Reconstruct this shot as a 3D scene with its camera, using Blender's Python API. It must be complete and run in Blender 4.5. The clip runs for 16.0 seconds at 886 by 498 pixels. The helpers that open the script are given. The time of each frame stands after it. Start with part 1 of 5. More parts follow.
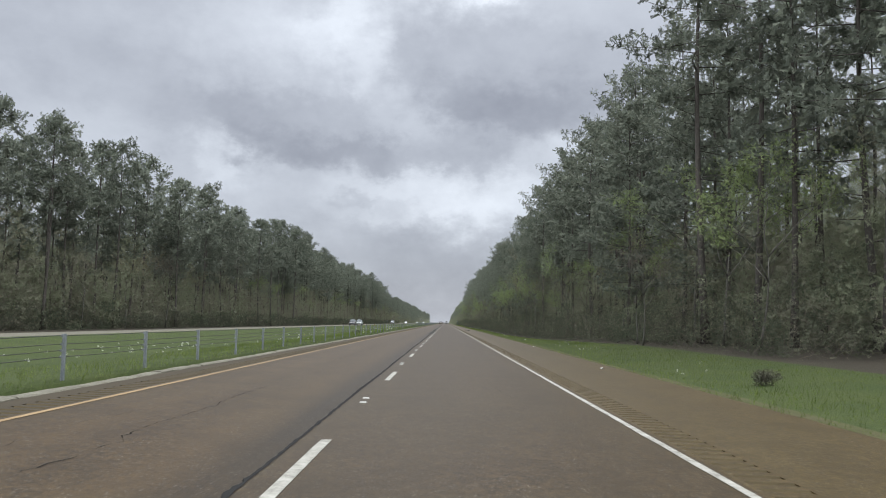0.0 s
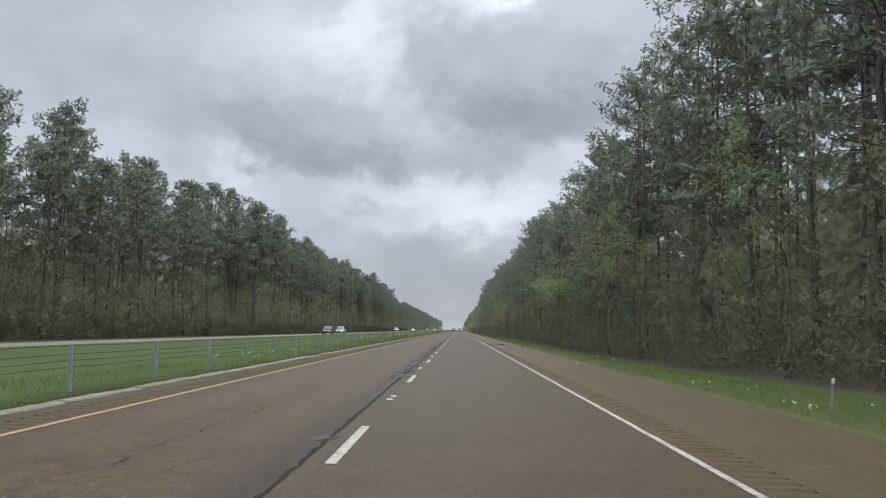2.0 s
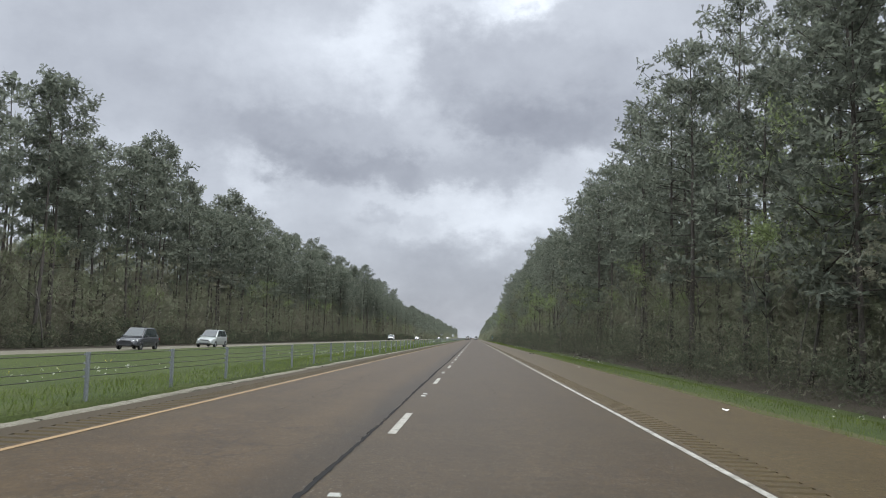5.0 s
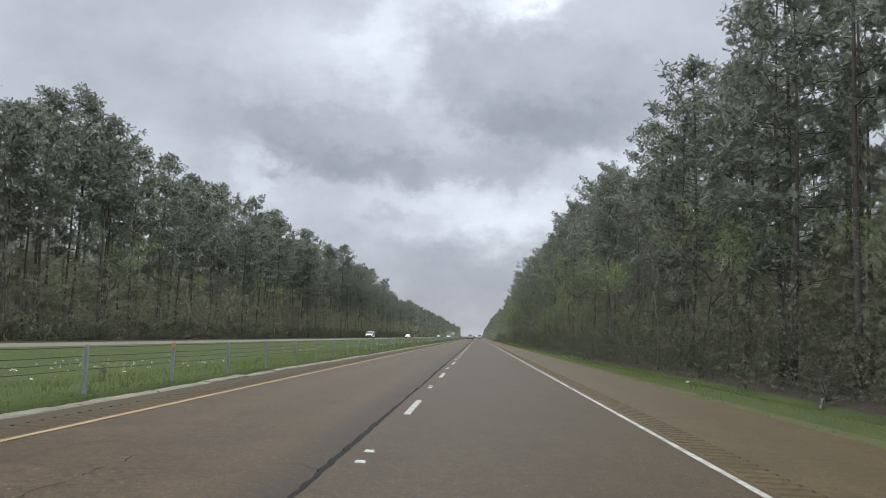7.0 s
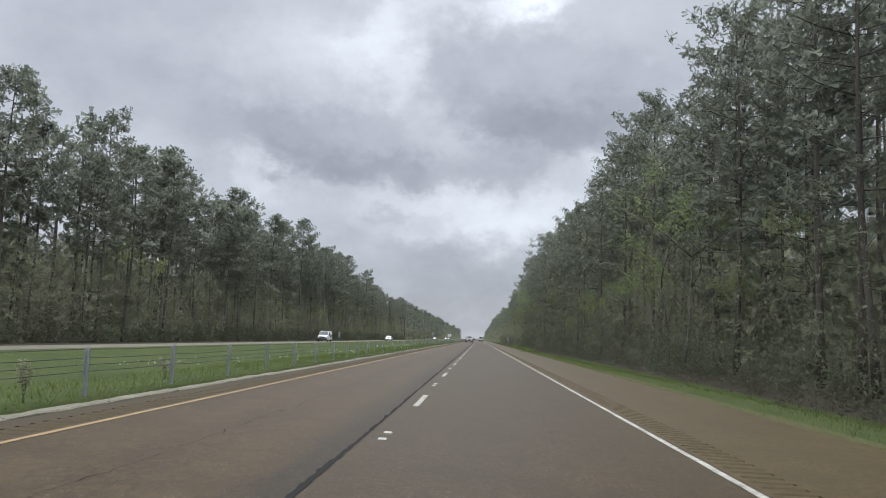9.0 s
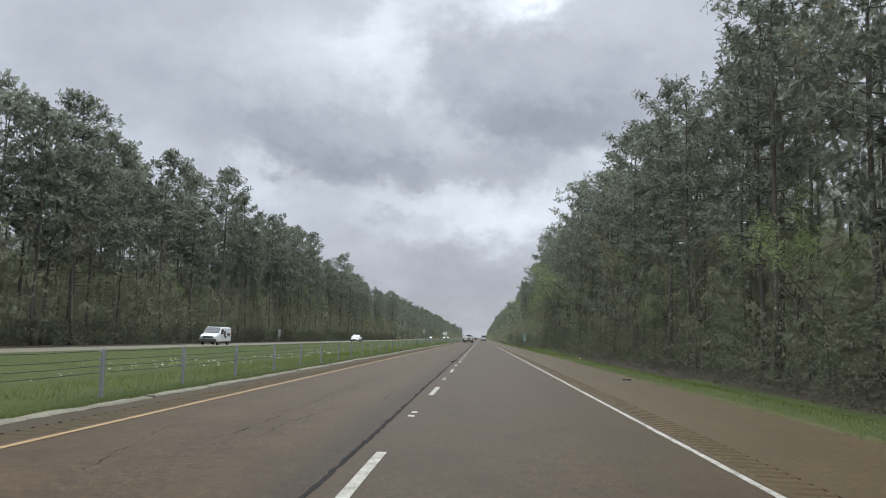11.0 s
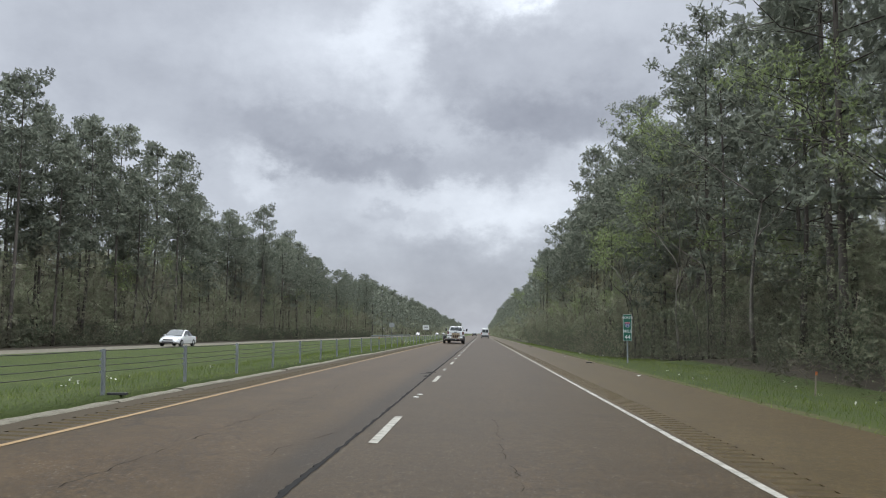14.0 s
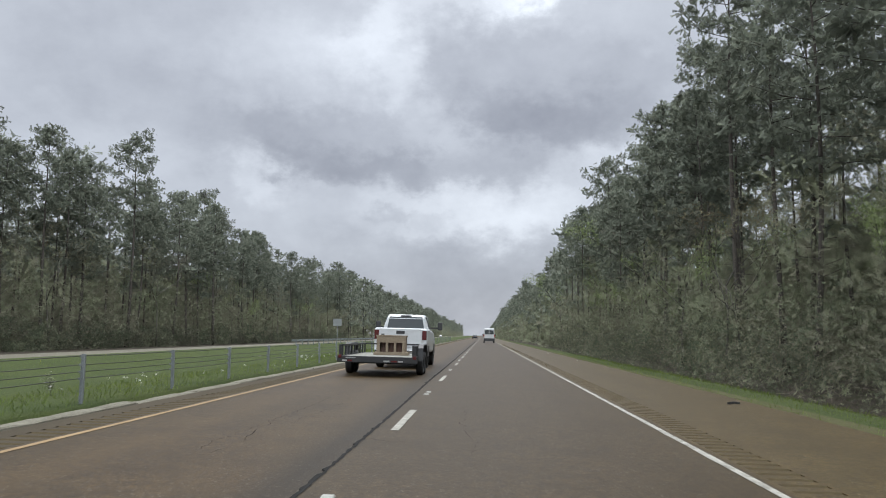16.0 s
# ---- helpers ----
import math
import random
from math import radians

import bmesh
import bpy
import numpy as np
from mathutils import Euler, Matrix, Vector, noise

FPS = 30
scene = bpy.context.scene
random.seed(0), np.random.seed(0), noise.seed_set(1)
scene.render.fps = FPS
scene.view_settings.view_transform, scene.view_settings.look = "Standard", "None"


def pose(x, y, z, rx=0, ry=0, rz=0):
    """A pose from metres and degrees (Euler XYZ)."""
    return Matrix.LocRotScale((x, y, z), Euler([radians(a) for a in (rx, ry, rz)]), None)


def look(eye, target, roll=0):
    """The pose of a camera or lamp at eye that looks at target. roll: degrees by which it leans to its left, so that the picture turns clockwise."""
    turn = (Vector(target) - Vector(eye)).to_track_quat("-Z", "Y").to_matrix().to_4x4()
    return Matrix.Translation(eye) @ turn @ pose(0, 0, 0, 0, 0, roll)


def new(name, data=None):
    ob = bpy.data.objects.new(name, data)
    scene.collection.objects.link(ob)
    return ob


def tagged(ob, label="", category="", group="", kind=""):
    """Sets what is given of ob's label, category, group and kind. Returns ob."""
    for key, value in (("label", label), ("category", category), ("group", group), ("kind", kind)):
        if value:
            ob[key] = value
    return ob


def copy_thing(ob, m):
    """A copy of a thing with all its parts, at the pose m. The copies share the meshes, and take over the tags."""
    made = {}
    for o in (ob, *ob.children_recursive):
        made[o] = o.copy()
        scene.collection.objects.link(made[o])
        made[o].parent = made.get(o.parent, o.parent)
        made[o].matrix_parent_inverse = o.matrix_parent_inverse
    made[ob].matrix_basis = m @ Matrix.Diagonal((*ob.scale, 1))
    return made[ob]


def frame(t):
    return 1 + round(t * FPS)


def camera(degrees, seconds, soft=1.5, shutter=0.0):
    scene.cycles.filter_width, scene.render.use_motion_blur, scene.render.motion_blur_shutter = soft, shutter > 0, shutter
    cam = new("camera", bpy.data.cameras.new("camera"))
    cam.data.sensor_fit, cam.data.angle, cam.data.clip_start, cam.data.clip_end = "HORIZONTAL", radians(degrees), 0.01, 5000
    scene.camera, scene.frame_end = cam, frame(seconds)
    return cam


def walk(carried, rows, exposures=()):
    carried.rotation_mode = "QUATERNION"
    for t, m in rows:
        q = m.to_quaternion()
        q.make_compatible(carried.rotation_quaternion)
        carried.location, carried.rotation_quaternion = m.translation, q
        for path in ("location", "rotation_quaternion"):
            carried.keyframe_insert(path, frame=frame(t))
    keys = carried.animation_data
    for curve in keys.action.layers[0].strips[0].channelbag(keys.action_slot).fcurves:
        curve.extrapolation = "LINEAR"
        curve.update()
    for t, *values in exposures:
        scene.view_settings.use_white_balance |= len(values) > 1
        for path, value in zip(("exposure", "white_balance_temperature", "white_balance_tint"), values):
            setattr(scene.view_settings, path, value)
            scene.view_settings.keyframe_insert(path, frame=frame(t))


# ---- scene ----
cam = camera(55.8, 16.0, soft=1.0, shutter=0.03)
walk(cam, [
    (0.0, pose(1.234, 3.19, 1.270, 95.01, -1.28, 0.16)),
    (0.5, pose(1.224, 21.00, 1.272, 95.23, -1.09, 0.34)),
    (1.0, pose(1.215, 39.57, 1.272, 95.40, -0.96, 0.59)),
    (1.5, pose(1.196, 57.44, 1.276, 95.44, -0.95, 0.76)),
    (2.0, pose(1.179, 74.27, 1.283, 95.48, -1.02, 1.04)),
    (2.5, pose(1.152, 91.65, 1.291, 95.59, -1.20, 1.17)),
    (3.0, pose(1.145, 110.49, 1.293, 95.60, -1.21, 1.55)),
    (3.5, pose(1.120, 127.65, 1.293, 95.70, -1.16, 1.67)),
    (4.0, pose(1.101, 145.40, 1.293, 95.82, -1.07, 1.86)),
    (4.5, pose(1.083, 163.10, 1.293, 95.92, -1.08, 2.01)),
    (5.0, pose(1.070, 180.76, 1.291, 96.02, -1.16, 2.12)),
    (5.5, pose(1.063, 198.44, 1.289, 96.08, -1.31, 2.21)),
    (6.0, pose(1.063, 216.13, 1.286, 96.09, -1.49, 2.27)),
    (6.5, pose(1.074, 233.95, 1.284, 96.03, -1.70, 2.32)),
    (7.0, pose(1.097, 251.63, 1.281, 95.90, -1.92, 2.36)),
    (7.5, pose(1.122, 269.23, 1.279, 95.81, -2.10, 2.47)),
    (8.0, pose(1.130, 287.32, 1.279, 95.89, -2.15, 2.44)),
    (8.5, pose(1.132, 304.58, 1.278, 95.99, -2.04, 2.42)),
    (9.0, pose(1.123, 322.68, 1.277, 96.05, -1.87, 2.42)),
    (9.5, pose(1.107, 340.17, 1.276, 96.08, -1.73, 2.44)),
    (10.0, pose(1.087, 357.78, 1.275, 96.07, -1.62, 2.48)),
    (10.5, pose(1.070, 375.39, 1.274, 96.04, -1.52, 2.52)),
    (11.0, pose(1.059, 393.05, 1.273, 96.00, -1.41, 2.56)),
    (11.5, pose(1.060, 410.75, 1.272, 95.94, -1.30, 2.59)),
    (12.0, pose(1.077, 428.33, 1.271, 95.88, -1.17, 2.60)),
    (12.5, pose(1.111, 446.93, 1.269, 95.83, -1.04, 2.60)),
    (13.0, pose(1.150, 464.99, 1.268, 95.78, -0.94, 2.60)),
    (13.5, pose(1.187, 482.47, 1.268, 95.73, -0.80, 2.52)),
    (14.0, pose(1.230, 499.30, 1.269, 95.72, -0.62, 2.61)),
    (14.5, pose(1.253, 516.85, 1.272, 95.72, -0.47, 2.69)),
    (15.0, pose(1.247, 535.50, 1.274, 95.82, -0.48, 2.74)),
    (15.5, pose(1.213, 553.38, 1.276, 95.92, -0.48, 2.68)),
    (16.0, pose(1.181, 570.78, 1.280, 95.87, -0.41, 2.73)),
], exposures=[(0.0, 0.0), (16.0, 0.0)])

# ---- light: overcast sky, weak wide sun high ahead ----
SUN_EL, SUN_AZ = 58.0, 8.0
world = bpy.data.worlds.new("overcast_sky")
scene.world = world
world.use_nodes = True
wt = world.node_tree
wt.nodes.clear()


def wn(kind, operation=None):
    n = wt.nodes.new(kind)
    if operation:
        n.operation = operation
    return n


def wm(op, a, b=None, c=None):
    n = wn("ShaderNodeMath", operation=op)
    for i, v in enumerate((a, b, c)):
        if v is None:
            continue
        if isinstance(v, (int, float)):
            n.inputs[i].default_value = v
        else:
            wt.links.new(v, n.inputs[i])
    return n.outputs[0]


geo = wn("ShaderNodeTexCoord")
sep = wn("ShaderNodeSeparateXYZ")
wt.links.new(geo.outputs["Generated"], sep.inputs[0])
az = wm("ARCTAN2", sep.outputs[0], sep.outputs[1])
el = wm("ARCSINE", sep.outputs[2])
# cloud field in azimuth and elevation, warped so that the edges are ragged
cxyz = wn("ShaderNodeCombineXYZ")
wt.links.new(az, cxyz.inputs[0])
wt.links.new(wm("MULTIPLY", el, 1.35), cxyz.inputs[1])


def wnoise(scale, detail, rough, off):
    add = wn("ShaderNodeVectorMath", operation="ADD")
    wt.links.new(cxyz.outputs[0], add.inputs[0])
    add.inputs[1].default_value = off
    n = wn("ShaderNodeTexNoise")
    n.inputs["Scale"].default_value, n.inputs["Detail"].default_value = scale, detail
    n.inputs["Roughness"].default_value = rough
    wt.links.new(add.outputs[0], n.inputs["Vector"])
    return n.outputs[0]


warp_a = wm("MULTIPLY", wm("SUBTRACT", wnoise(8.0, 6, 0.6, (3.1, 0.4, 1.0)), 0.5), 0.15)
warp_e = wm("MULTIPLY", wm("SUBTRACT", wnoise(10.0, 5, 0.62, (7.7, 2.9, 4.0)), 0.5), 0.08)
curl_a = wm("MULTIPLY", wm("SUBTRACT", wnoise(26.0, 6, 0.62, (1.3, 8.4, 2.0)), 0.5), 0.075)
curl_e = wm("MULTIPLY", wm("SUBTRACT", wnoise(30.0, 6, 0.62, (5.1, 0.7, 9.0)), 0.5), 0.050)
waz, wel = wm("ADD", wm("ADD", az, warp_a), curl_a), wm("ADD", wm("ADD", el, warp_e), curl_e)


def cloud(x, y, rx, ry, amp, lean=0.0, crisp=0.0):
    """A patch of cloud, in thousandths of a radian right of the road and above the horizon; crisp gives it an edge."""
    dx, dy = wm("SUBTRACT", waz, x / 1000), wm("SUBTRACT", wel, y / 1000)
    dy = wm("SUBTRACT", dy, wm("MULTIPLY", dx, lean))
    q = wm("ADD", wm("POWER", wm("ABSOLUTE", wm("DIVIDE", dx, rx / 1000)), 2.0), wm("POWER", wm("ABSOLUTE", wm("DIVIDE", dy, ry / 1000)), 2.0))
    if crisp:
        edge = wm("EXPONENT", wm("MULTIPLY", wm("SUBTRACT", wm("SQRT", q), 1.0), crisp))
        return wm("DIVIDE", amp, wm("ADD", edge, 1.0))
    return wm("MULTIPLY", wm("EXPONENT", wm("MULTIPLY", q, -1.0)), amp)


patches = [
    (55, 398, 50, 16, 0.40, 0.25), (-140, 350, 55, 34, 0.24, 0.5), (-230, 330, 90, 40, 0.12), (-40, 385, 120, 20, 0.13), (-400, 340, 170, 90, -0.07),
    (75, 288, 175, 66, -0.10, -0.05, 9.0), (70, 258, 140, 32, -0.12, -0.05, 4.5), (-130, 222, 215, 40, -0.09, -0.06, 9.0), (-110, 200, 150, 20, -0.09, -0.03, 5.0), (-370, 255, 150, 42, -0.07, -0.2, 4.0),
    (-262, 188, 30, 24, 0.15, -0.6, 4.0), (-30, 150, 125, 28, 0.13, 0.06, 5.0), (35, 138, 70, 24, 0.14, 0.1), (-108, 138, 28, 11, -0.15, 0.1, 4.0), (-58, 137, 26, 9, -0.10, 0.0, 4.0),
    (185, 220, 80, 26, 0.15, 0.3), (-75, 262, 60, 40, 0.13, -0.7, 4.0), (-105, 318, 30, 40, 0.10, 0.2, 4.0), (0, 45, 400, 58, -0.16), (-20, 95, 120, 22, -0.06, 0.0, 4.0),
]
lum = wm("ADD", 0.590, wm("MULTIPLY", wm("SUBTRACT", wnoise(6.0, 9, 0.6, (0.3, 5.0, 2.0)), 0.5), 0.26))
lum = wm("ADD", lum, wm("MULTIPLY", wm("SUBTRACT", wnoise(19.0, 8, 0.62, (4.3, 1.0, 7.0)), 0.5), 0.13))
for p in patches:
    lum = wm("ADD", lum, cloud(*p))
# the overcast grows brighter towards the zenith
rise = wn("ShaderNodeMapRange")
rise.interpolation_type = "SMOOTHSTEP"
wt.links.new(el, rise.inputs[0])
rise.inputs[1].default_value, rise.inputs[2].default_value = 0.40, 0.86
rise.inputs[3].default_value, rise.inputs[4].default_value = 1.0, 4.6
lum = wm("MULTIPLY", wm("MAXIMUM", lum, 0.16), rise.outputs[0])
# and the unseen sky behind is made brighter, to light the trees facing it
thin = wn("ShaderNodeMapRange")
thin.interpolation_type = "SMOOTHSTEP"
wt.links.new(wm("ABSOLUTE", az), thin.inputs[0])
thin.inputs[1].default_value, thin.inputs[2].default_value = 1.0, 2.7
thin.inputs[3].default_value, thin.inputs[4].default_value = 1.0, 1.8
lum = wm("MULTIPLY", lum, thin.outputs[0])
tint = wn("ShaderNodeCombineColor")
wt.links.new(wm("MULTIPLY", lum, 0.92), tint.inputs[0])
wt.links.new(wm("MULTIPLY", lum, 0.985), tint.inputs[1])
wt.links.new(wm("ADD", wm("MULTIPLY", lum, 1.035), 0.042), tint.inputs[2])
sky = wn("ShaderNodeTexSky")
sky.sky_type, sky.sun_disc = "NISHITA", False
sky.sun_elevation, sky.sun_rotation = radians(SUN_EL), radians(SUN_AZ)
bg_cloud, bg_sky, add = wn("ShaderNodeBackground"), wn("ShaderNodeBackground"), wn("ShaderNodeAddShader")
wt.links.new(tint.outputs[0], bg_cloud.inputs[0])
wt.links.new(sky.outputs[0], bg_sky.inputs[0])
bg_sky.inputs[1].default_value = 0.006
wt.links.new(bg_cloud.outputs[0], add.inputs[0])
wt.links.new(bg_sky.outputs[0], add.inputs[1])
wt.links.new(add.outputs[0], wn("ShaderNodeOutputWorld").inputs[0])

sun = new("sun", bpy.data.lights.new("sun", "SUN"))
sun.data.energy, sun.data.angle, sun.data.color = 1.0, radians(25), (1.0, 0.97, 0.93)
sun.matrix_world = look((0, 0, 60), (-math.sin(radians(SUN_AZ)) * 40, -math.cos(radians(SUN_AZ)) * 40, 60 - 40 * math.tan(radians(SUN_EL))))

# ---- materials ----


def material(name, rough=0.8, metal=0.0, spec=0.5):
    m = bpy.data.materials.new(name)
    m.use_nodes = True
    b = m.node_tree.nodes["Principled BSDF"]
    b.inputs["Roughness"].default_value, b.inputs["Metallic"].default_value = rough, metal
    b.inputs["Specular IOR Level"].default_value = spec
    return m, m.node_tree, b


def ramp(nt, fac, stops):
    r = nt.nodes.new("ShaderNodeValToRGB")
    while len(r.color_ramp.elements) < len(stops):
        r.color_ramp.elements.new(0.5)
    for e, (p, c) in zip(r.color_ramp.elements, stops):
        e.position, e.color = p, (*c, 1)
    nt.links.new(fac, r.inputs[0])
    return r.outputs[0]


def coords(nt, scale=(1, 1, 1), world_space=True):
    if world_space:
        src = nt.nodes.new("ShaderNodeNewGeometry").outputs["Position"]
    else:
        src = nt.nodes.new("ShaderNodeTexCoord").outputs["Object"]
    mp = nt.nodes.new("ShaderNodeMapping")
    mp.inputs["Scale"].default_value = scale
    nt.links.new(src, mp.inputs["Vector"])
    return mp.outputs[0]


def noise_tex(nt, vec, scale, detail=4, rough=0.55):
    n = nt.nodes.new("ShaderNodeTexNoise")
    n.inputs["Scale"].default_value, n.inputs["Detail"].default_value, n.inputs["Roughness"].default_value = scale, detail, rough
    nt.links.new(vec, n.inputs["Vector"])
    return n.outputs[0]


def mix(nt, fac, a, b, blend="MIX"):
    m = nt.nodes.new("ShaderNodeMix")
    m.data_type, m.blend_type = "RGBA", blend
    for sock, v in ((m.inputs[0], fac), (m.inputs[6], a), (m.inputs[7], b)):
        if isinstance(v, (int, float)):
            sock.default_value = v
        elif isinstance(v, tuple):
            sock.default_value = (*v, 1)
        else:
            nt.links.new(v, sock)
    return m.outputs[2]


def bump(nt, b, height, strength, dist):
    n = nt.nodes.new("ShaderNodeBump")
    n.inputs["Strength"].default_value, n.inputs["Distance"].default_value = strength, dist
    nt.links.new(height, n.inputs["Height"])
    nt.links.new(n.outputs[0], b.inputs["Normal"])


def rough_two(name, c1, c2, c3, small, large, rough=0.85, stretch=(1, 1, 1), bumps=0.3, dist=0.004, spec=0.15, world_space=True):
    """A surface with grain at one scale and stains at another."""
    m, nt, b = material(name, rough, 0, spec)
    v = coords(nt, (1, 1, 1), world_space)
    vs = coords(nt, stretch, world_space)
    big = ramp(nt, noise_tex(nt, vs, large, 5, 0.6), [(0.32, c1), (0.68, c2)])
    fine = noise_tex(nt, v, small, 3, 0.7)
    col = mix(nt, ramp(nt, fine, [(0.42, (0, 0, 0)), (0.72, (0.8, 0.8, 0.8))]), big, c3)
    nt.links.new(col, b.inputs["Base Color"])
    bump(nt, b, fine, bumps, dist)
    return m


def plain(name, color, rough=0.5, metal=0.0, grime=0.15, scale=6.0, spec=0.5):
    """Paint, plastic or metal with a little uneven dirt."""
    m, nt, b = material(name, rough, metal, spec)
    v = coords(nt, (1, 1, 1), False)
    dirt = tuple(c * 0.55 + 0.02 for c in color)
    f = noise_tex(nt, v, scale, 5, 0.6)
    nt.links.new(mix(nt, ramp(nt, f, [(0.4, (0, 0, 0)), (0.75, (grime * 3,) * 3)]), color, dirt), b.inputs["Base Color"])
    return m


def leafy(name, stops, rough=0.9, spec=0.05, per_object=0.3, other=None, lace=0.0, upward=0.6, gap=0.475):
    """Leaves or needles: each blade its own shade, each plant its own mood."""
    m, nt, b = material(name, rough, 0, spec)
    g = nt.nodes.new("ShaderNodeNewGeometry")
    col = ramp(nt, g.outputs["Random Per Island"], stops)
    v = coords(nt)
    patch = noise_tex(nt, v, 0.16, 3, 0.5)
    col = mix(nt, ramp(nt, patch, [(0.35, (0, 0, 0)), (0.7, (per_object,) * 3)]), col, stops[-1][1])
    if other:  # drifts of another growth among it
        drift = noise_tex(nt, coords(nt, (1, 1, 0.45)), 0.22, 4, 0.6)
        col = mix(nt, ramp(nt, drift, [(0.42, (0, 0, 0)), (0.60, (0.85,) * 3)]), col, other)
    info = nt.nodes.new("ShaderNodeObjectInfo")
    col = mix(nt, ramp(nt, info.outputs["Random"], [(0, (0.0,) * 3), (1, (per_object,) * 3)]), col, stops[0][1])
    nt.links.new(col, b.inputs["Base Color"])
    # needles and leaves point all ways within one spray, so it is lit mostly as a soft tuft is, from above
    tilt = nt.nodes.new("ShaderNodeVectorMath")
    tilt.operation = "MULTIPLY_ADD"
    nt.links.new(g.outputs["Normal"], tilt.inputs[0])
    tilt.inputs[1].default_value, tilt.inputs[2].default_value = (1 - upward,) * 3, (0, 0, upward)
    soft_n = nt.nodes.new("ShaderNodeVectorMath")
    soft_n.operation = "NORMALIZE"
    nt.links.new(tilt.outputs[0], soft_n.inputs[0])
    nt.links.new(soft_n.outputs[0], b.inputs["Normal"])
    tr = nt.nodes.new("ShaderNodeBsdfTranslucent")
    nt.links.new(col, tr.inputs[0])
    nt.links.new(soft_n.outputs[0], tr.inputs["Normal"])
    ms = nt.nodes.new("ShaderNodeAddShader")  # a leaf reflects and lets through about as much
    nt.links.new(b.outputs[0], ms.inputs[0])
    nt.links.new(tr.outputs[0], ms.inputs[1])
    out = ms.outputs[0]
    if lace:  # sprays of fine leaves or needles with gaps between them
        gaps = noise_tex(nt, v, lace, 2, 0.65)
        hole = nt.nodes.new("ShaderNodeMath")
        hole.operation = "LESS_THAN"
        nt.links.new(gaps, hole.inputs[0])
        hole.inputs[1].default_value = gap
        tp, cut = nt.nodes.new("ShaderNodeBsdfTransparent"), nt.nodes.new("ShaderNodeMixShader")
        nt.links.new(hole.outputs[0], cut.inputs[0])
        nt.links.new(out, cut.inputs[1])
        nt.links.new(tp.outputs[0], cut.inputs[2])
        out = cut.outputs[0]
    nt.links.new(out, nt.nodes["Material Output"].inputs[0])
    return m


def lane_material(name, c1, c2, c3, tracks, crazed=0.45):
    """Asphalt with polished wheel tracks along the lane and tar-dark stains."""
    m, nt, b = material(name, 0.52, 0, 0.13)
    v = coords(nt)
    vs = coords(nt, (1.0, 0.07, 1.0))
    big = ramp(nt, noise_tex(nt, vs, 0.9, 5, 0.62), [(0.3, c1), (0.7, c2)])
    fine = noise_tex(nt, v, 34, 4, 0.8)
    mid = noise_tex(nt, v, 4.5, 7, 0.78)
    big = mix(nt, ramp(nt, mid, [(0.38, (0.0,) * 3), (0.66, (0.9,) * 3)]), big, tuple(c * 0.50 for c in c1))
    col = mix(nt, ramp(nt, fine, [(0.44, (0, 0, 0)), (0.62, (1.0,) * 3)]), big, c3)
    grit = noise_tex(nt, v, 13, 8, 0.82)
    col = mix(nt, ramp(nt, grit, [(0.40, (1.0,) * 3), (0.56, (0, 0, 0))]), col, tuple(c * 0.45 for c in c1))
    sx = nt.nodes.new("ShaderNodeSeparateXYZ")
    nt.links.new(v, sx.inputs[0])
    for x0, wide, c in tracks:
        d = nt.nodes.new("ShaderNodeMath")
        d.operation = "SUBTRACT"
        nt.links.new(sx.outputs[0], d.inputs[0])
        d.inputs[1].default_value = x0
        a = nt.nodes.new("ShaderNodeMath")
        a.operation = "ABSOLUTE"
        nt.links.new(d.outputs[0], a.inputs[0])
        f = ramp(nt, a.outputs[0], [(0.0, (0.55,) * 3), (wide, (0, 0, 0))])
        f = mix(nt, 1.0, f, ramp(nt, noise_tex(nt, vs, 2.3, 4), [(0.3, (0.3,) * 3), (0.7, (1, 1, 1))]), "MULTIPLY")
        col = mix(nt, f, col, c)
    w = nt.nodes.new("ShaderNodeTexVoronoi")
    w.inputs["Scale"].default_value = 24
    nt.links.new(v, w.inputs["Vector"])
    col = mix(nt, mix(nt, 1.0, ramp(nt, w.outputs["Distance"], [(0.0, (1.0,) * 3), (0.26, (0, 0, 0))]), ramp(nt, noise_tex(nt, v, 6.0, 3, 0.7), [(0.44, (0, 0, 0)), (0.56, (1, 1, 1))]), "MULTIPLY"), col, (0.26, 0.235, 0.195))
    blot = noise_tex(nt, v, 0.8, 6, 0.7)
    col = mix(nt, ramp(nt, blot, [(0.46, (0, 0, 0)), (0.72, (0.8,) * 3)]), col, tuple(c * 0.60 for c in c1))
    craze = nt.nodes.new("ShaderNodeTexVoronoi")
    craze.feature = "DISTANCE_TO_EDGE"
    craze.inputs["Scale"].default_value = 1.5
    wv = nt.nodes.new("ShaderNodeVectorMath")
    wv.operation = "MULTIPLY_ADD"
    wob = nt.nodes.new("ShaderNodeTexNoise")
    wob.inputs["Scale"].default_value = 3.0
    wob.inputs["Detail"].default_value = 5
    nt.links.new(v, wob.inputs["Vector"])
    nt.links.new(wob.outputs["Color"], wv.inputs[0])
    wv.inputs[1].default_value = (0.55, 0.55, 0.0)
    nt.links.new(coords(nt, (1.0, 0.55, 1.0)), wv.inputs[2])
    nt.links.new(wv.outputs[0], craze.inputs["Vector"])
    line = ramp(nt, craze.outputs["Distance"], [(0.0, (0.85,) * 3), (0.034, (0, 0, 0))])
    where = ramp(nt, noise_tex(nt, coords(nt, (1.0, 0.3, 1.0)), 0.55, 4, 0.65), [(0.50, (0, 0, 0)), (0.64, (crazed,) * 3)])
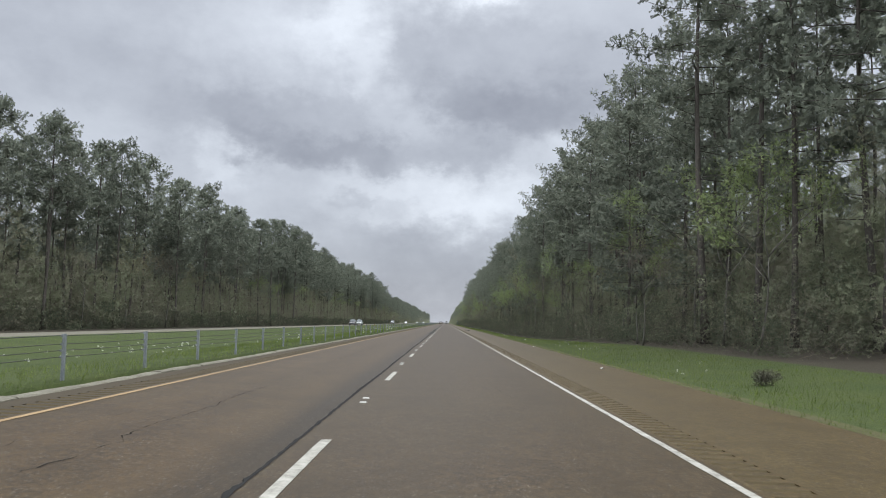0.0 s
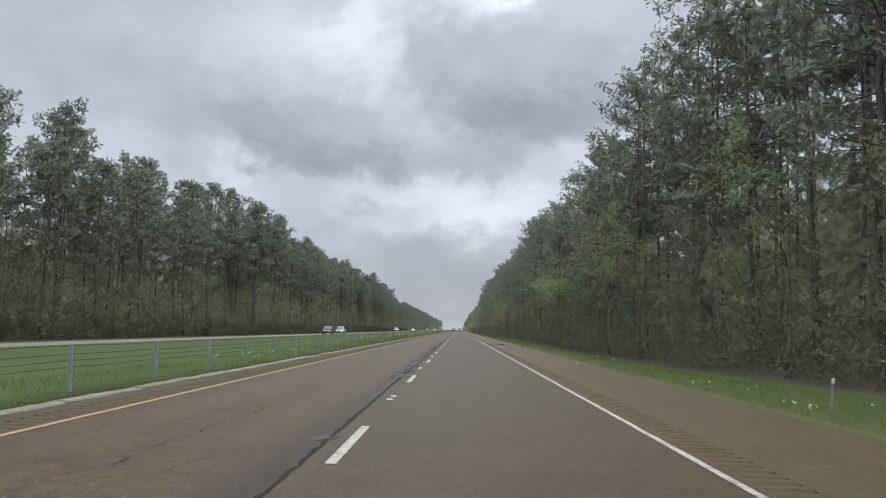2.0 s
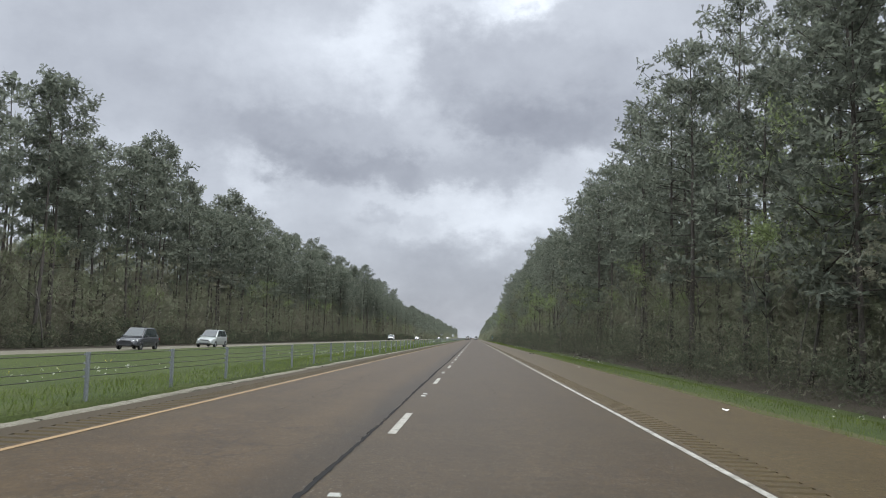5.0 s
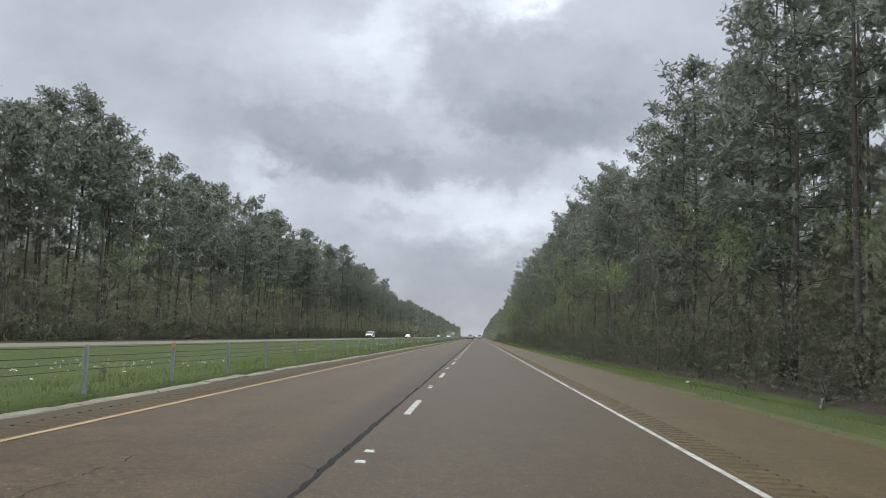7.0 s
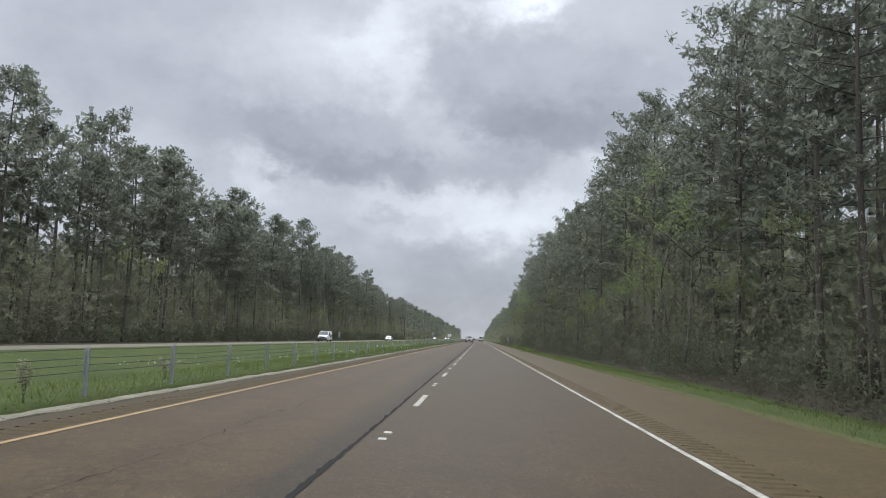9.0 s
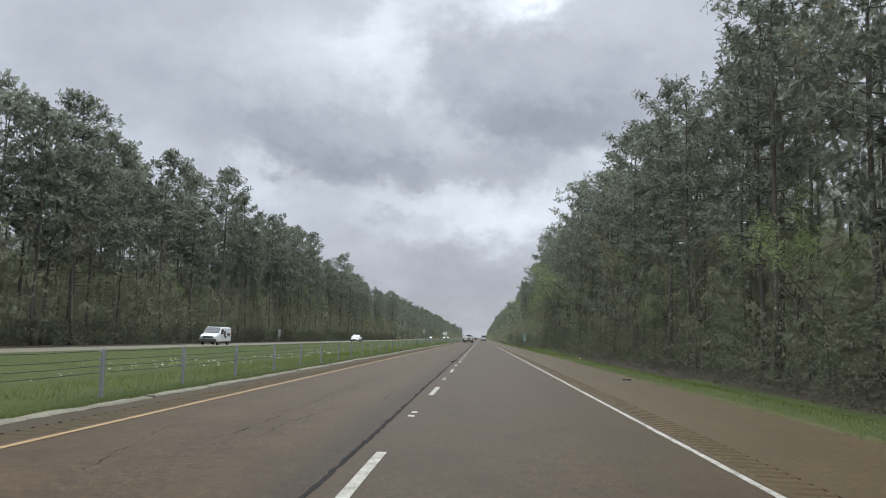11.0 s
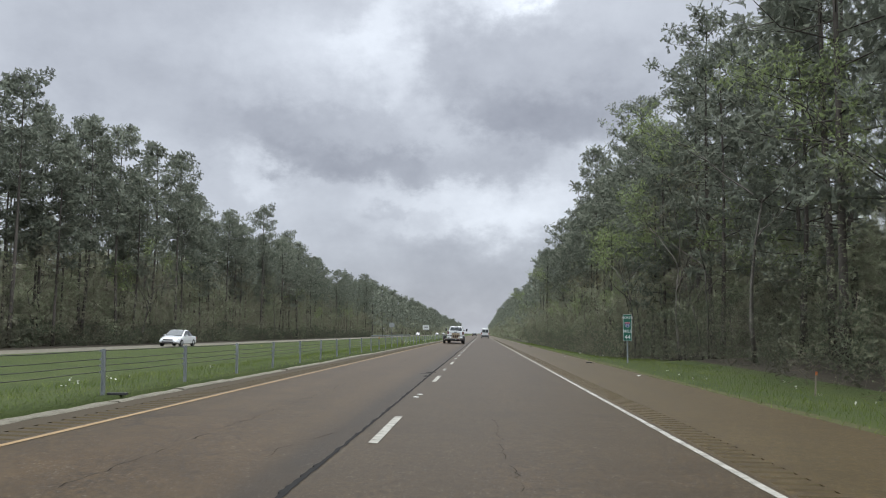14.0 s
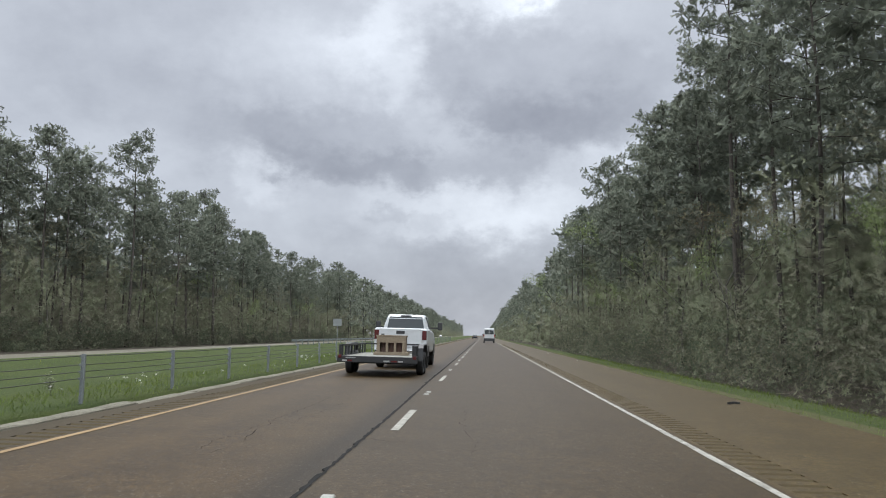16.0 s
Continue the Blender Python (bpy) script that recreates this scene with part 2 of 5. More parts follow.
    col = mix(nt, mix(nt, 1.0, line, where, "MULTIPLY"), col, tuple(c * 0.3 for c in c1))
    nt.links.new(col, b.inputs["Base Color"])
    bump(nt, b, fine, 0.6, 0.004)
    return m


M_LEFT = lane_material("old_asphalt", (0.0417, 0.0257, 0.0103), (0.0586, 0.0365, 0.0151), (0.0766, 0.0480, 0.0201), [(-0.40, 1.0, (0.0129, 0.0084, 0.0039)), (-0.55, 0.45, (0.0120, 0.0090, 0.0055)), (-0.36, 0.4, (0.0124, 0.0081, 0.0039)), (-2.75, 0.55, (0.0608, 0.0378, 0.0158)), (-1.2, 0.6, (0.0586, 0.0365, 0.0151))], 1.0)
M_RIGHT = lane_material("lane_asphalt", (0.0407, 0.0265, 0.0121), (0.0540, 0.0352, 0.0162), (0.0710, 0.0466, 0.0218), [(2.75, 0.5, (0.0327, 0.0212, 0.0100)), (1.0, 0.5, (0.0330, 0.0217, 0.0101))])
M_SHOULDER = lane_material("shoulder_asphalt", (0.0539, 0.0363, 0.0131), (0.0760, 0.0513, 0.0189), (0.0941, 0.0638, 0.0241), [(5.6, 0.55, (0.0372, 0.0254, 0.0096))])
M_INNER = rough_two("inner_shoulder_asphalt", (0.0292, 0.0223, 0.0140), (0.0432, 0.0329, 0.0200), (0.0583, 0.0456, 0.0280), 50, 1.6, 0.85, (1, 0.1, 1))
# shade inside the rumble grooves, put in as a darker colour
M_GROOVE = rough_two("groove_shade", (0.0348, 0.0258, 0.0126), (0.0504, 0.0372, 0.0178), (0.0624, 0.0462, 0.0230), 40, 3.0, 0.95)
M_OPP = rough_two("pale_concrete_road", (0.0880, 0.0806, 0.0612), (0.1160, 0.1056, 0.0816), (0.1320, 0.1201, 0.0938), 40, 0.5, 0.85, (1, 0.1, 1))
M_TAR = rough_two("tar_seam", (0.0060, 0.0060, 0.0058), (0.0110, 0.0105, 0.0100), (0.0180, 0.0170, 0.0155), 40, 3.0, 0.9)
M_CRACK = rough_two("crack_dirt", (0.0153, 0.0128, 0.0105), (0.0272, 0.0224, 0.0180), (0.0408, 0.0336, 0.0270), 40, 3.0, 0.95)
M_PATCH = rough_two("patch_grey", (0.0476, 0.0462, 0.0403), (0.0680, 0.0655, 0.0571), (0.0340, 0.0328, 0.0286), 26, 2.5, 0.9, bumps=0.6, dist=0.01)
M_WHITE = rough_two("worn_white_paint", (0.10, 0.092, 0.075), (0.31, 0.298, 0.262), (0.35, 0.336, 0.296), 45, 5.0, 0.7)
M_YELLOW = rough_two("worn_yellow_paint", (0.1804, 0.1124, 0.0466), (0.2306, 0.1528, 0.0694), (0.2101, 0.1580, 0.1109), 60, 2.0, 0.6)
M_KERB = rough_two("weathered_concrete", (0.1188, 0.1082, 0.0840), (0.1760, 0.1637, 0.1294), (0.0792, 0.0722, 0.0538), 22, 1.1, 0.9, bumps=0.8, dist=0.02)
M_STEEL = rough_two("galvanized_steel", (0.1710, 0.1854, 0.1923), (0.2359, 0.2507, 0.2565), (0.1427, 0.1527, 0.1530), 25, 2.0, 0.55)
M_CABLE = rough_two("steel_cable", (0.0450, 0.0450, 0.0430), (0.0700, 0.0700, 0.0660), (0.0900, 0.0880, 0.0820), 60, 2.0, 0.6)
M_GROUND = rough_two("grass_turf", (0.0298, 0.0433, 0.0110), (0.0485, 0.0595, 0.0154), (0.0183, 0.0272, 0.0075), 9, 0.35, 0.95, bumps=0.7, dist=0.05)
M_LITTER = rough_two("leaf_litter", (0.0280, 0.0217, 0.0168), (0.0434, 0.0329, 0.0245), (0.0238, 0.0266, 0.0133), 8, 0.4, 0.95, bumps=0.6, dist=0.05)
M_EDGE = rough_two("gravelly_turf", (0.0480, 0.0500, 0.0180), (0.0620, 0.0540, 0.0280), (0.0440, 0.0560, 0.0150), 9, 0.8, 0.95, bumps=0.5, dist=0.03)
M_GRASS = leafy("grass_blades", [(0.0, (0.0611, 0.0851, 0.0178)), (0.5, (0.0782, 0.0992, 0.0224)), (1.0, (0.0977, 0.1116, 0.0304))], upward=0.75, other=(0.0504, 0.0720, 0.0156))
M_BARK = rough_two("pine_bark", (0.0580, 0.0510, 0.0450), (0.0950, 0.0840, 0.0740), (0.1200, 0.1070, 0.0950), 9, 0.8, 0.9, (1, 1, 0.25), 0.6, 0.02)
M_GREYBARK = rough_two("grey_bark", (0.078, 0.071, 0.060), (0.132, 0.120, 0.105), (0.168, 0.156, 0.138), 9, 0.8, 0.9, (1, 1, 0.25), 0.4, 0.01)
M_PINE = leafy("pine_needles", [(0.0, (0.0572, 0.0638, 0.0507)), (0.5, (0.0982, 0.1087, 0.0853)), (1.0, (0.1507, 0.1613, 0.1238))], lace=26.0, upward=0.66, gap=0.43)
M_SPRING = leafy("spring_leaves", [(0.0, (0.1134, 0.1408, 0.0620)), (0.5, (0.1328, 0.1628, 0.0700)), (1.0, (0.1566, 0.1848, 0.0840))], lace=34.0, upward=0.55, gap=0.50)
M_RUSSET = leafy("budding_leaves", [(0.0, (0.1000, 0.0850, 0.0520)), (0.5, (0.1300, 0.1080, 0.0640)), (1.0, (0.1500, 0.1320, 0.0760))], lace=34.0, upward=0.55, gap=0.50)
M_BRUSH = leafy("brush_leaves", [(0.0, (0.0828, 0.0909, 0.0578)), (0.5, (0.1254, 0.1369, 0.0869)), (1.0, (0.1686, 0.1797, 0.1154))], lace=46.0, other=(0.1348, 0.1228, 0.0935), upward=0.58, gap=0.50)
M_BUSH = leafy("bush_leaves", [(0.0, (0.0393, 0.0474, 0.0298)), (0.5, (0.0580, 0.0686, 0.0434)), (1.0, (0.0819, 0.0925, 0.0610))], lace=46.0, other=(0.0655, 0.0578, 0.0451), upward=0.85, gap=0.49)
M_TWIG = leafy("dry_twigs", [(0.0, (0.0800, 0.0680, 0.0550)), (0.5, (0.1050, 0.0890, 0.0710)), (1.0, (0.1400, 0.1210, 0.0980))])

# ---- mesh helpers ----


def mesh_of(name, verts, faces, mats, smooth=False, face_mat=None):
    me = bpy.data.meshes.new(name)
    me.from_pydata([tuple(v) for v in verts], [], faces)
    for m in (mats if isinstance(mats, (list, tuple)) else [mats]):
        me.materials.append(m)
    if face_mat is not None:
        me.polygons.foreach_set("material_index", face_mat)
    if smooth:
        me.polygons.foreach_set("use_smooth", [True] * len(faces))
    me.update()
    return me


def soup(name, tri, mat):
    """A mesh of loose triangles, from an array (n, 3, 3)."""
    tri = np.asarray(tri, dtype=np.float32)
    n = len(tri)
    me = bpy.data.meshes.new(name)
    me.vertices.add(n * 3)
    me.vertices.foreach_set("co", tri.reshape(-1))
    me.loops.add(n * 3)
    me.loops.foreach_set("vertex_index", np.arange(n * 3, dtype=np.int32))
    me.polygons.add(n)
    me.polygons.foreach_set("loop_start", np.arange(0, n * 3, 3, dtype=np.int32))
    me.materials.append(mat)
    me.update(calc_edges=True)
    return me


def child(name, data, parent, m=None, label=""):
    ob = new(name, data)
    ob.parent = parent
    if m is not None:
        ob.matrix_basis = m
    if label:
        ob["label"] = label
    return ob


def box_bm(bm, x0, x1, y0, y1, z0, z1, bevel=0.0):
    vs = [bm.verts.new((x, y, z)) for z in (z0, z1) for y in (y0, y1) for x in (x0, x1)]
    fs = [bm.faces.new([vs[i] for i in q]) for q in ((0, 2, 3, 1), (4, 5, 7, 6), (0, 1, 5, 4), (2, 6, 7, 3), (0, 4, 6, 2), (1, 3, 7, 5))]
    if bevel > 0:
        es = list({e for f in fs for e in f.edges})
        bmesh.ops.bevel(bm, geom=es, offset=bevel, segments=2, affect="EDGES", profile=0.6)


def bm_mesh(name, bm, mat, smooth=False):
    me = bpy.data.meshes.new(name)
    bmesh.ops.recalc_face_normals(bm, faces=bm.faces)
    bm.to_mesh(me)
    bm.free()
    for m in (mat if isinstance(mat, (list, tuple)) else [mat]):
        me.materials.append(m)
    if smooth:
        me.polygons.foreach_set("use_smooth", [True] * len(me.polygons))
    return me


def box(name, b, mat, parent, bevel=0.0, label=""):
    bm = bmesh.new()
    box_bm(bm, *b, bevel)
    return child(name, bm_mesh(name, bm, mat), parent, label=label)


def tubes(paths, sides=6):
    """Vertices and faces of tapered tubes; each path is a list of (point, radius)."""
    V, F = [], []
    for path in paths:
        base = len(V)
        for i, (p, r) in enumerate(path):
            a = Vector(path[max(i - 1, 0)][0])
            c = Vector(path[min(i + 1, len(path) - 1)][0])
            d = (c - a).normalized()
            u = d.orthogonal().normalized()
            w = d.cross(u)
            for k in range(sides):
                t = 2 * math.pi * k / sides
                V.append(Vector(p) + (u * math.cos(t) + w * math.sin(t)) * r)
        for i in range(len(path) - 1):
            for k in range(sides):
                k2 = (k + 1) % sides
                F.append((base + i * sides + k, base + i * sides + k2, base + (i + 1) * sides + k2, base + (i + 1) * sides + k))
        F.append(tuple(base + (len(path) - 1) * sides + k for k in range(sides)))
        F.append(tuple(base + k for k in reversed(range(sides))))
    return V, F


CROSS = 0.021  # fall of the carriageway to the right


def road_z(x):
    return -CROSS * x


def strip(name, x0, x1, y0, y1, dz, mat, parent=None, step=None, wobble=0.0, seed=0):
    """A flat strip on the carriageway, its edges a little uneven where wobble is given."""
    n = max(1, int(round((y1 - y0) / step))) if step else 1
    V, F = [], []
    for i in range(n + 1):
        y = y0 + (y1 - y0) * i / n
        a = x0 + wobble * noise.noise((seed, y * 0.9, 0)) + wobble * 0.5 * noise.noise((seed, y * 4.1, 5))
        b = x1 + wobble * noise.noise((seed + 9, y * 0.9, 0)) + wobble * 0.5 * noise.noise((seed + 9, y * 4.1, 5))
        V += [(a, y, road_z(a) + dz), (b, y, road_z(b) + dz)]
        if i:
            F.append((2 * i - 2, 2 * i - 1, 2 * i + 1, 2 * i))
    me = mesh_of(name, V, F, mat)
    return child(name, me, parent) if parent else new(name, me)


Y0, Y1 = -60.0, 2600.0  # the stretch of motorway
N0, N1 = 0.0, 720.0     # the part of it that the car covers

# ---- ground, one sheet to the horizon ----
PROFILE = [(-2500, -0.6), (-200, -0.6), (-60, -0.7), (-40, -0.75), (-36, -0.55), (-34.2, -0.45), (-33, -0.75), (-23, -0.5), (-22.2, -0.02), (-20, -0.11),
           (-14, -0.30), (-9, -0.12), (-6.2, 0.10), (-5.0, 0.14), (-4.9, -0.35), (6.6, -0.55), (7.0, -0.150), (7.5, -0.165), (8.2, -0.19), (9.3, -0.20), (10.0, -0.16), (11.6, -0.10), (12.6, -0.05), (14.0, 0.05), (19, 0.3), (26, 0.5), (60, 0.5), (2500, 0.5)]


def verge_dip(y):
    """How far the ground falls away beyond the verge on the right."""
    return float(np.interp(y, [0, 60, 130, 180, 300, 350, 490, 540, 556, 566, 580, 610, 1500], [0, 0, -0.9, -1.1, -0.8, -1.0, -0.9, -0.35, -0.3, -1.0, -1.4, -1.3, -1.2]))


def ground_z(x, y=None):
    if y is not None and x > 8.2:
        t = min(1.0, (x - 8.2) / 5.4)
        return ground_z(x) + verge_dip(y) * t * t * (3 - 2 * t)
    for (a, za), (b, zb) in zip(PROFILE, PROFILE[1:]):
        if a <= x <= b:
            return za + (zb - za) * (x - a) / (b - a)
    return 0.0


def build_ground():
    ys = [-2500, -60] + [i * 12.0 for i in range(0, 125)] + [2000, 2800, 4500]
    V, F, fm = [], [], []
    k = len(PROFILE)
    for y in ys:
        for x, z in PROFILE:
            soft = 1 if (-21 < x < -5.5 or x > 7.2 or x < -36) else 0
            V.append((x, y, ground_z(x, y) + soft * 0.05 * noise.noise((x * 0.2, y * 0.05, 3))))
    for i in range(len(ys) - 1):
        for j in range(k - 1):
            F.append((i * k + j, i * k + j + 1, (i + 1) * k + j + 1, (i + 1) * k + j))
            mid = (PROFILE[j][0] + PROFILE[j + 1][0]) / 2
            fm.append(2 if 6.8 < mid < 7.5 else 1 if mid < -36 or mid > (11.2 if 440 < ys[i] < 495 else 13.5) else 0)
    g = new("ground", mesh_of("ground", V, F, [M_GROUND, M_LITTER, M_EDGE], True, fm))
    tagged(g, "flat green median and verge with brown leaf litter under the trees", "ground", kind="structure")


build_ground()

# ---- carriageway ----
SEAM = -0.30


def corrugated(name, x0, x1, y0, y1, dz, mat, parent, pitch=0.328):
    """Milled rumble strip: a row of shallow rounded grooves across the shoulder."""
    V, F, fm = [], [], []
    cut = [(0.0, 0.0), (0.15, 0.0), (0.19, -0.014), (0.26, -0.014), (0.30, 0.0)]
    n = int((y1 - y0) / pitch)
    for g in range(n):
        for dy, d in cut:
            V += [(x, y0 + g * pitch + dy, road_z(x) + dz + d) for x in (x0, x1)]
    for r in range(5 * n - 1):
        F.append((2 * r, 2 * r + 1, 2 * r + 3, 2 * r + 2))
        # each groove's rising face gets the painted shade
        fm.append(1 if r % 5 == 3 else 0)
    return child(name, mesh_of(name, V, F, [mat, M_GROOVE], False, fm), parent)


def slab(name, x0, x1, y0, y1, top, mat, thick=0.30, step=4.0, ragged=(0, 0), seed=0):
    n = int((y1 - y0) / step)
    V, F = [], []
    for i in range(n + 1):
        y = y0 + (y1 - y0) * i / n
        a = x0 + ragged[0] * (noise.noise((seed, y * 0.35, 1)) + 0.6 * noise.noise((seed, y * 1.7, 2)))
        b = x1 + ragged[1] * (noise.noise((seed + 5, y * 0.35, 1)) + 0.6 * noise.noise((seed + 5, y * 1.7, 2)))
        V += [(a, y, road_z(a) + top), (b, y, road_z(b) + top), (a, y, road_z(a) - thick), (b, y, road_z(b) - thick)]
        if i:
            p, q = 4 * i - 4, 4 * i
            F += [(p, p + 1, q + 1, q), (p + 2, p, q, q + 2), (p + 1, p + 3, q + 3, q + 1)]
    return mesh_of(name, V, F, mat)


road = new("road", slab("road", SEAM, 3.87, Y0, Y1, 0.0, M_RIGHT, ragged=(0.02, 0), step=0.8, seed=2))
tagged(road, "brown-grey worn asphalt lane of a straight motorway", "road", kind="structure")
child("lane_surface", slab("lane_surface", -3.84, SEAM + 0.12, Y0, Y1, -0.018, M_LEFT), road, label="older patched brown asphalt lane")
child("inner_shoulder", slab("inner_shoulder", -4.66, -4.30, Y0, Y1, -0.018, M_INNER), road)
shoulder = child("outer_shoulder", slab("outer_shoulder", 4.38, 7.05, Y0, Y1, 0.0, M_SHOULDER, ragged=(0, 0.11), step=0.8, seed=4), road, label="tan asphalt outer shoulder")
child("shoulder_edge", slab("shoulder_edge", 3.87, 3.93, Y0, 700, 0.0, M_SHOULDER), road)
corrugated("rumble_strip", 3.93, 4.38, Y0, 700, 0.0, M_SHOULDER, road)
child("rumble_strip_end", slab("rumble_strip_end", 3.87, 4.38, 700, Y1, 0.0, M_SHOULDER), road)
corrugated("rumble_strip", -4.30, -3.84, Y0, 700, -0.018, M_INNER, road)
child("rumble_strip_end", slab("rumble_strip_end", -4.30, -3.84, 700, Y1, -0.018, M_INNER), road)
strip("edge_line", 3.71, 3.805, Y0, 900, 0.006, M_WHITE, road, 0.25, 0.012, 3)
strip("edge_line", 3.70, 3.81, 900, Y1, 0.006, M_WHITE, road)
strip("yellow_line", -3.76, -3.665, Y0, 900, -0.012, M_YELLOW, road, 0.4, 0.010, 8)
strip("yellow_line", -3.765, -3.655, 900, Y1, -0.012, M_YELLOW, road)

DASH = 12.192
dash_me = mesh_of("lane_dash", [(-0.056, -3.06, 0), (0.056, -3.06, 0), (0.056, 0, 0), (-0.056, 0, 0), (-0.056, -3.06, -0.004), (0.056, -3.06, -0.004), (0.056, 0, -0.004), (-0.056, 0, -0.004)],
                  [(0, 1, 2, 3), (0, 4, 5, 1), (1, 5, 6, 2), (2, 6, 7, 3), (3, 7, 4, 0)], M_WHITE)
bm = bmesh.new()
vs = [bm.verts.new((sx * w, sy * d, z)) for z, w, d in ((0, 0.055, 0.05), (0.016, 0.045, 0.03)) for sx, sy in ((-1, -1), (1, -1), (1, 1), (-1, 1))]
bm.faces.new(vs[4:])
for i in range(4):
    bm.faces.new((vs[i], vs[(i + 1) % 4], vs[4 + (i + 1) % 4], vs[4 + i]))
stud_me = bm_mesh("road_stud", bm, plain("stud_white", (0.28, 0.28, 0.25), 0.5))
rng = random.Random(5)
for k in range(-4, 130):
    child("lane_dash", dash_me, road, pose(rng.uniform(-0.01, 0.01), k * DASH, 0.007, 0, 1.2, rng.uniform(-0.1, 0.1)))
    if -2 < k < 80:
        slip = rng.uniform(-0.45, 0.15)
        for off in (7.30, 8.02):
            child("road_stud", stud_me, road, pose(-0.03 + rng.uniform(-0.015, 0.015), k * DASH - off + slip + rng.uniform(-0.04, 0.04), 0.001, 0, 1.2, rng.uniform(-4, 4)))


def seam_strip():
    """Ragged tar-dark edge where the newer lane meets the older one."""
    V, F = [], []
    y, i = N0 - 20, 0
    while y < 760:
        wide = 0.030 + 0.04 * max(0, noise.noise((1.0, y * 0.12, 0)) + 0.2) + 0.06 * abs(noise.noise((2.0, y * 3.6, 0))) + 0.03 * noise.noise((2.0, y * 9.0, 0))
        right = SEAM + 0.03 + 0.03 * noise.noise((3.0, y * 0.10, 0)) + 0.018 * noise.noise((3.0, y * 3, 0)) + 0.012 * noise.noise((3.0, y * 9, 0))
        V += [(right - wide - 0.01, y, road_z(right - wide) - 0.0155), (right - wide, y, road_z(right - wide) + 0.003), (right, y, road_z(right) + 0.005)]
        if i:
            p, q = 3 * i - 3, 3 * i
            F += [(p, p + 1, q + 1, q), (p + 1, p + 2, q + 2, q + 1)]
        i += 1
        y += 0.11
    child("tar_seam", mesh_of("tar_seam", V, F, M_TAR), road, label="ragged black tar seam between the lanes")


seam_strip()


def crack(x, y0, y1, wide, seed, drift=0.0, mat=None):
    V, F = [], []
    n = int((y1 - y0) / 0.12)
    for i in range(n + 1):
        y = y0 + (y1 - y0) * i / n
        c = x + drift * (y - y0) / (y1 - y0) + 0.13 * noise.noise((seed, y * 0.5, 0)) + 0.09 * noise.noise((seed, y * 2.2, 3)) + 0.06 * noise.noise((seed, y * 7.0, 3))
        w = wide * max(0.0, 0.30 + 0.8 * noise.noise((seed, y * 1.7, 7)) + 0.6 * noise.noise((seed, y * 6.0, 5))) * (0.2 + min(1, i / 4, (n - i) / 4))
        z = -0.0125 if c < SEAM else 0.0055
        V += [(c - w, y, road_z(c) + z), (c + w, y, road_z(c) + z)]
        if i and w > 0.0008:
            F.append((2 * i - 2, 2 * i - 1, 2 * i + 1, 2 * i))
    return child("crack", mesh_of("crack", V, F, mat or M_CRACK), road)


rng = random.Random(11)
y, i = 2.0, 0
while y < 660:
    ln = rng.uniform(9, 26)
    crack(-2.05 + rng.uniform(-0.15, 0.15), y, y + ln, rng.uniform(0.007, 0.013), i, rng.uniform(-0.2, 0.2))
    y += ln + rng.uniform(1, 16)
    i += 1
for i in range(26):
    y = rng.uniform(0, 640)
    crack(rng.uniform(-3.3, -0.8), y, y + rng.uniform(1.5, 6), rng.uniform(0.005, 0.012), 50 + i, rng.uniform(-0.7, 0.7))
for i in range(16):
    y = rng.uniform(0, 640)
    crack(rng.uniform(0.9, 2.9), y, y + rng.uniform(2, 7), rng.uniform(0.0035, 0.007), 100 + i, rng.uniform(-0.4, 0.4))


# grey repair sealing over the seam, and tar blots


def repair_patch(x, y, rx, ry, mat, seed, lift):
    """A thin lobed blot of sealing compound, wider across the road than along it."""
    n = 16
    V = []
    for i in range(n):
        a = 2 * math.pi * i / n
        r = 1 + 0.55 * noise.noise((seed * 1.7, math.cos(a) * 1.3, math.sin(a) * 1.3)) + 0.25 * noise.noise((seed * 3.1, math.cos(a) * 4, math.sin(a) * 4))
        px, py = x + rx * r * math.cos(a), y + ry * r * math.sin(a)
        V.append((px, py, road_z(px) + lift - (0.017 if px < SEAM - 0.03 else 0)))
    V += [(vx, vy, vz - 0.006) for vx, vy, vz in V]
    F = [tuple(range(n))] + [(i, i + n, (i + 1) % n + n, (i + 1) % n) for i in range(n)]
    child("repair_patch", mesh_of("repair_patch", V, F, mat), road, label="grey sealing compound" if mat is M_PATCH else "black tar blot")


rng = random.Random(17)
y, k = 96.0, 0
while y < 165:
    dense = float(np.interp(y, [96, 104, 140, 150, 165], [0.5, 1.0, 1.0, 0.55, 0.35]))
    if rng.random() < dense:
        repair_patch(SEAM + rng.uniform(-0.16, 0.10), y, rng.uniform(0.10, 0.20), rng.uniform(0.25, 0.70), M_PATCH, k, 0.0040 + 0.0006 * (k % 3))
    if rng.random() < 0.30 * dense:
        repair_patch(SEAM + rng.uniform(-0.20, 0.02), y + 0.4, rng.uniform(0.10, 0.20), rng.uniform(0.25, 0.6), M_TAR, k + 300, 0.0030)
    y += rng.uniform(0.28, 0.66)
    k += 1
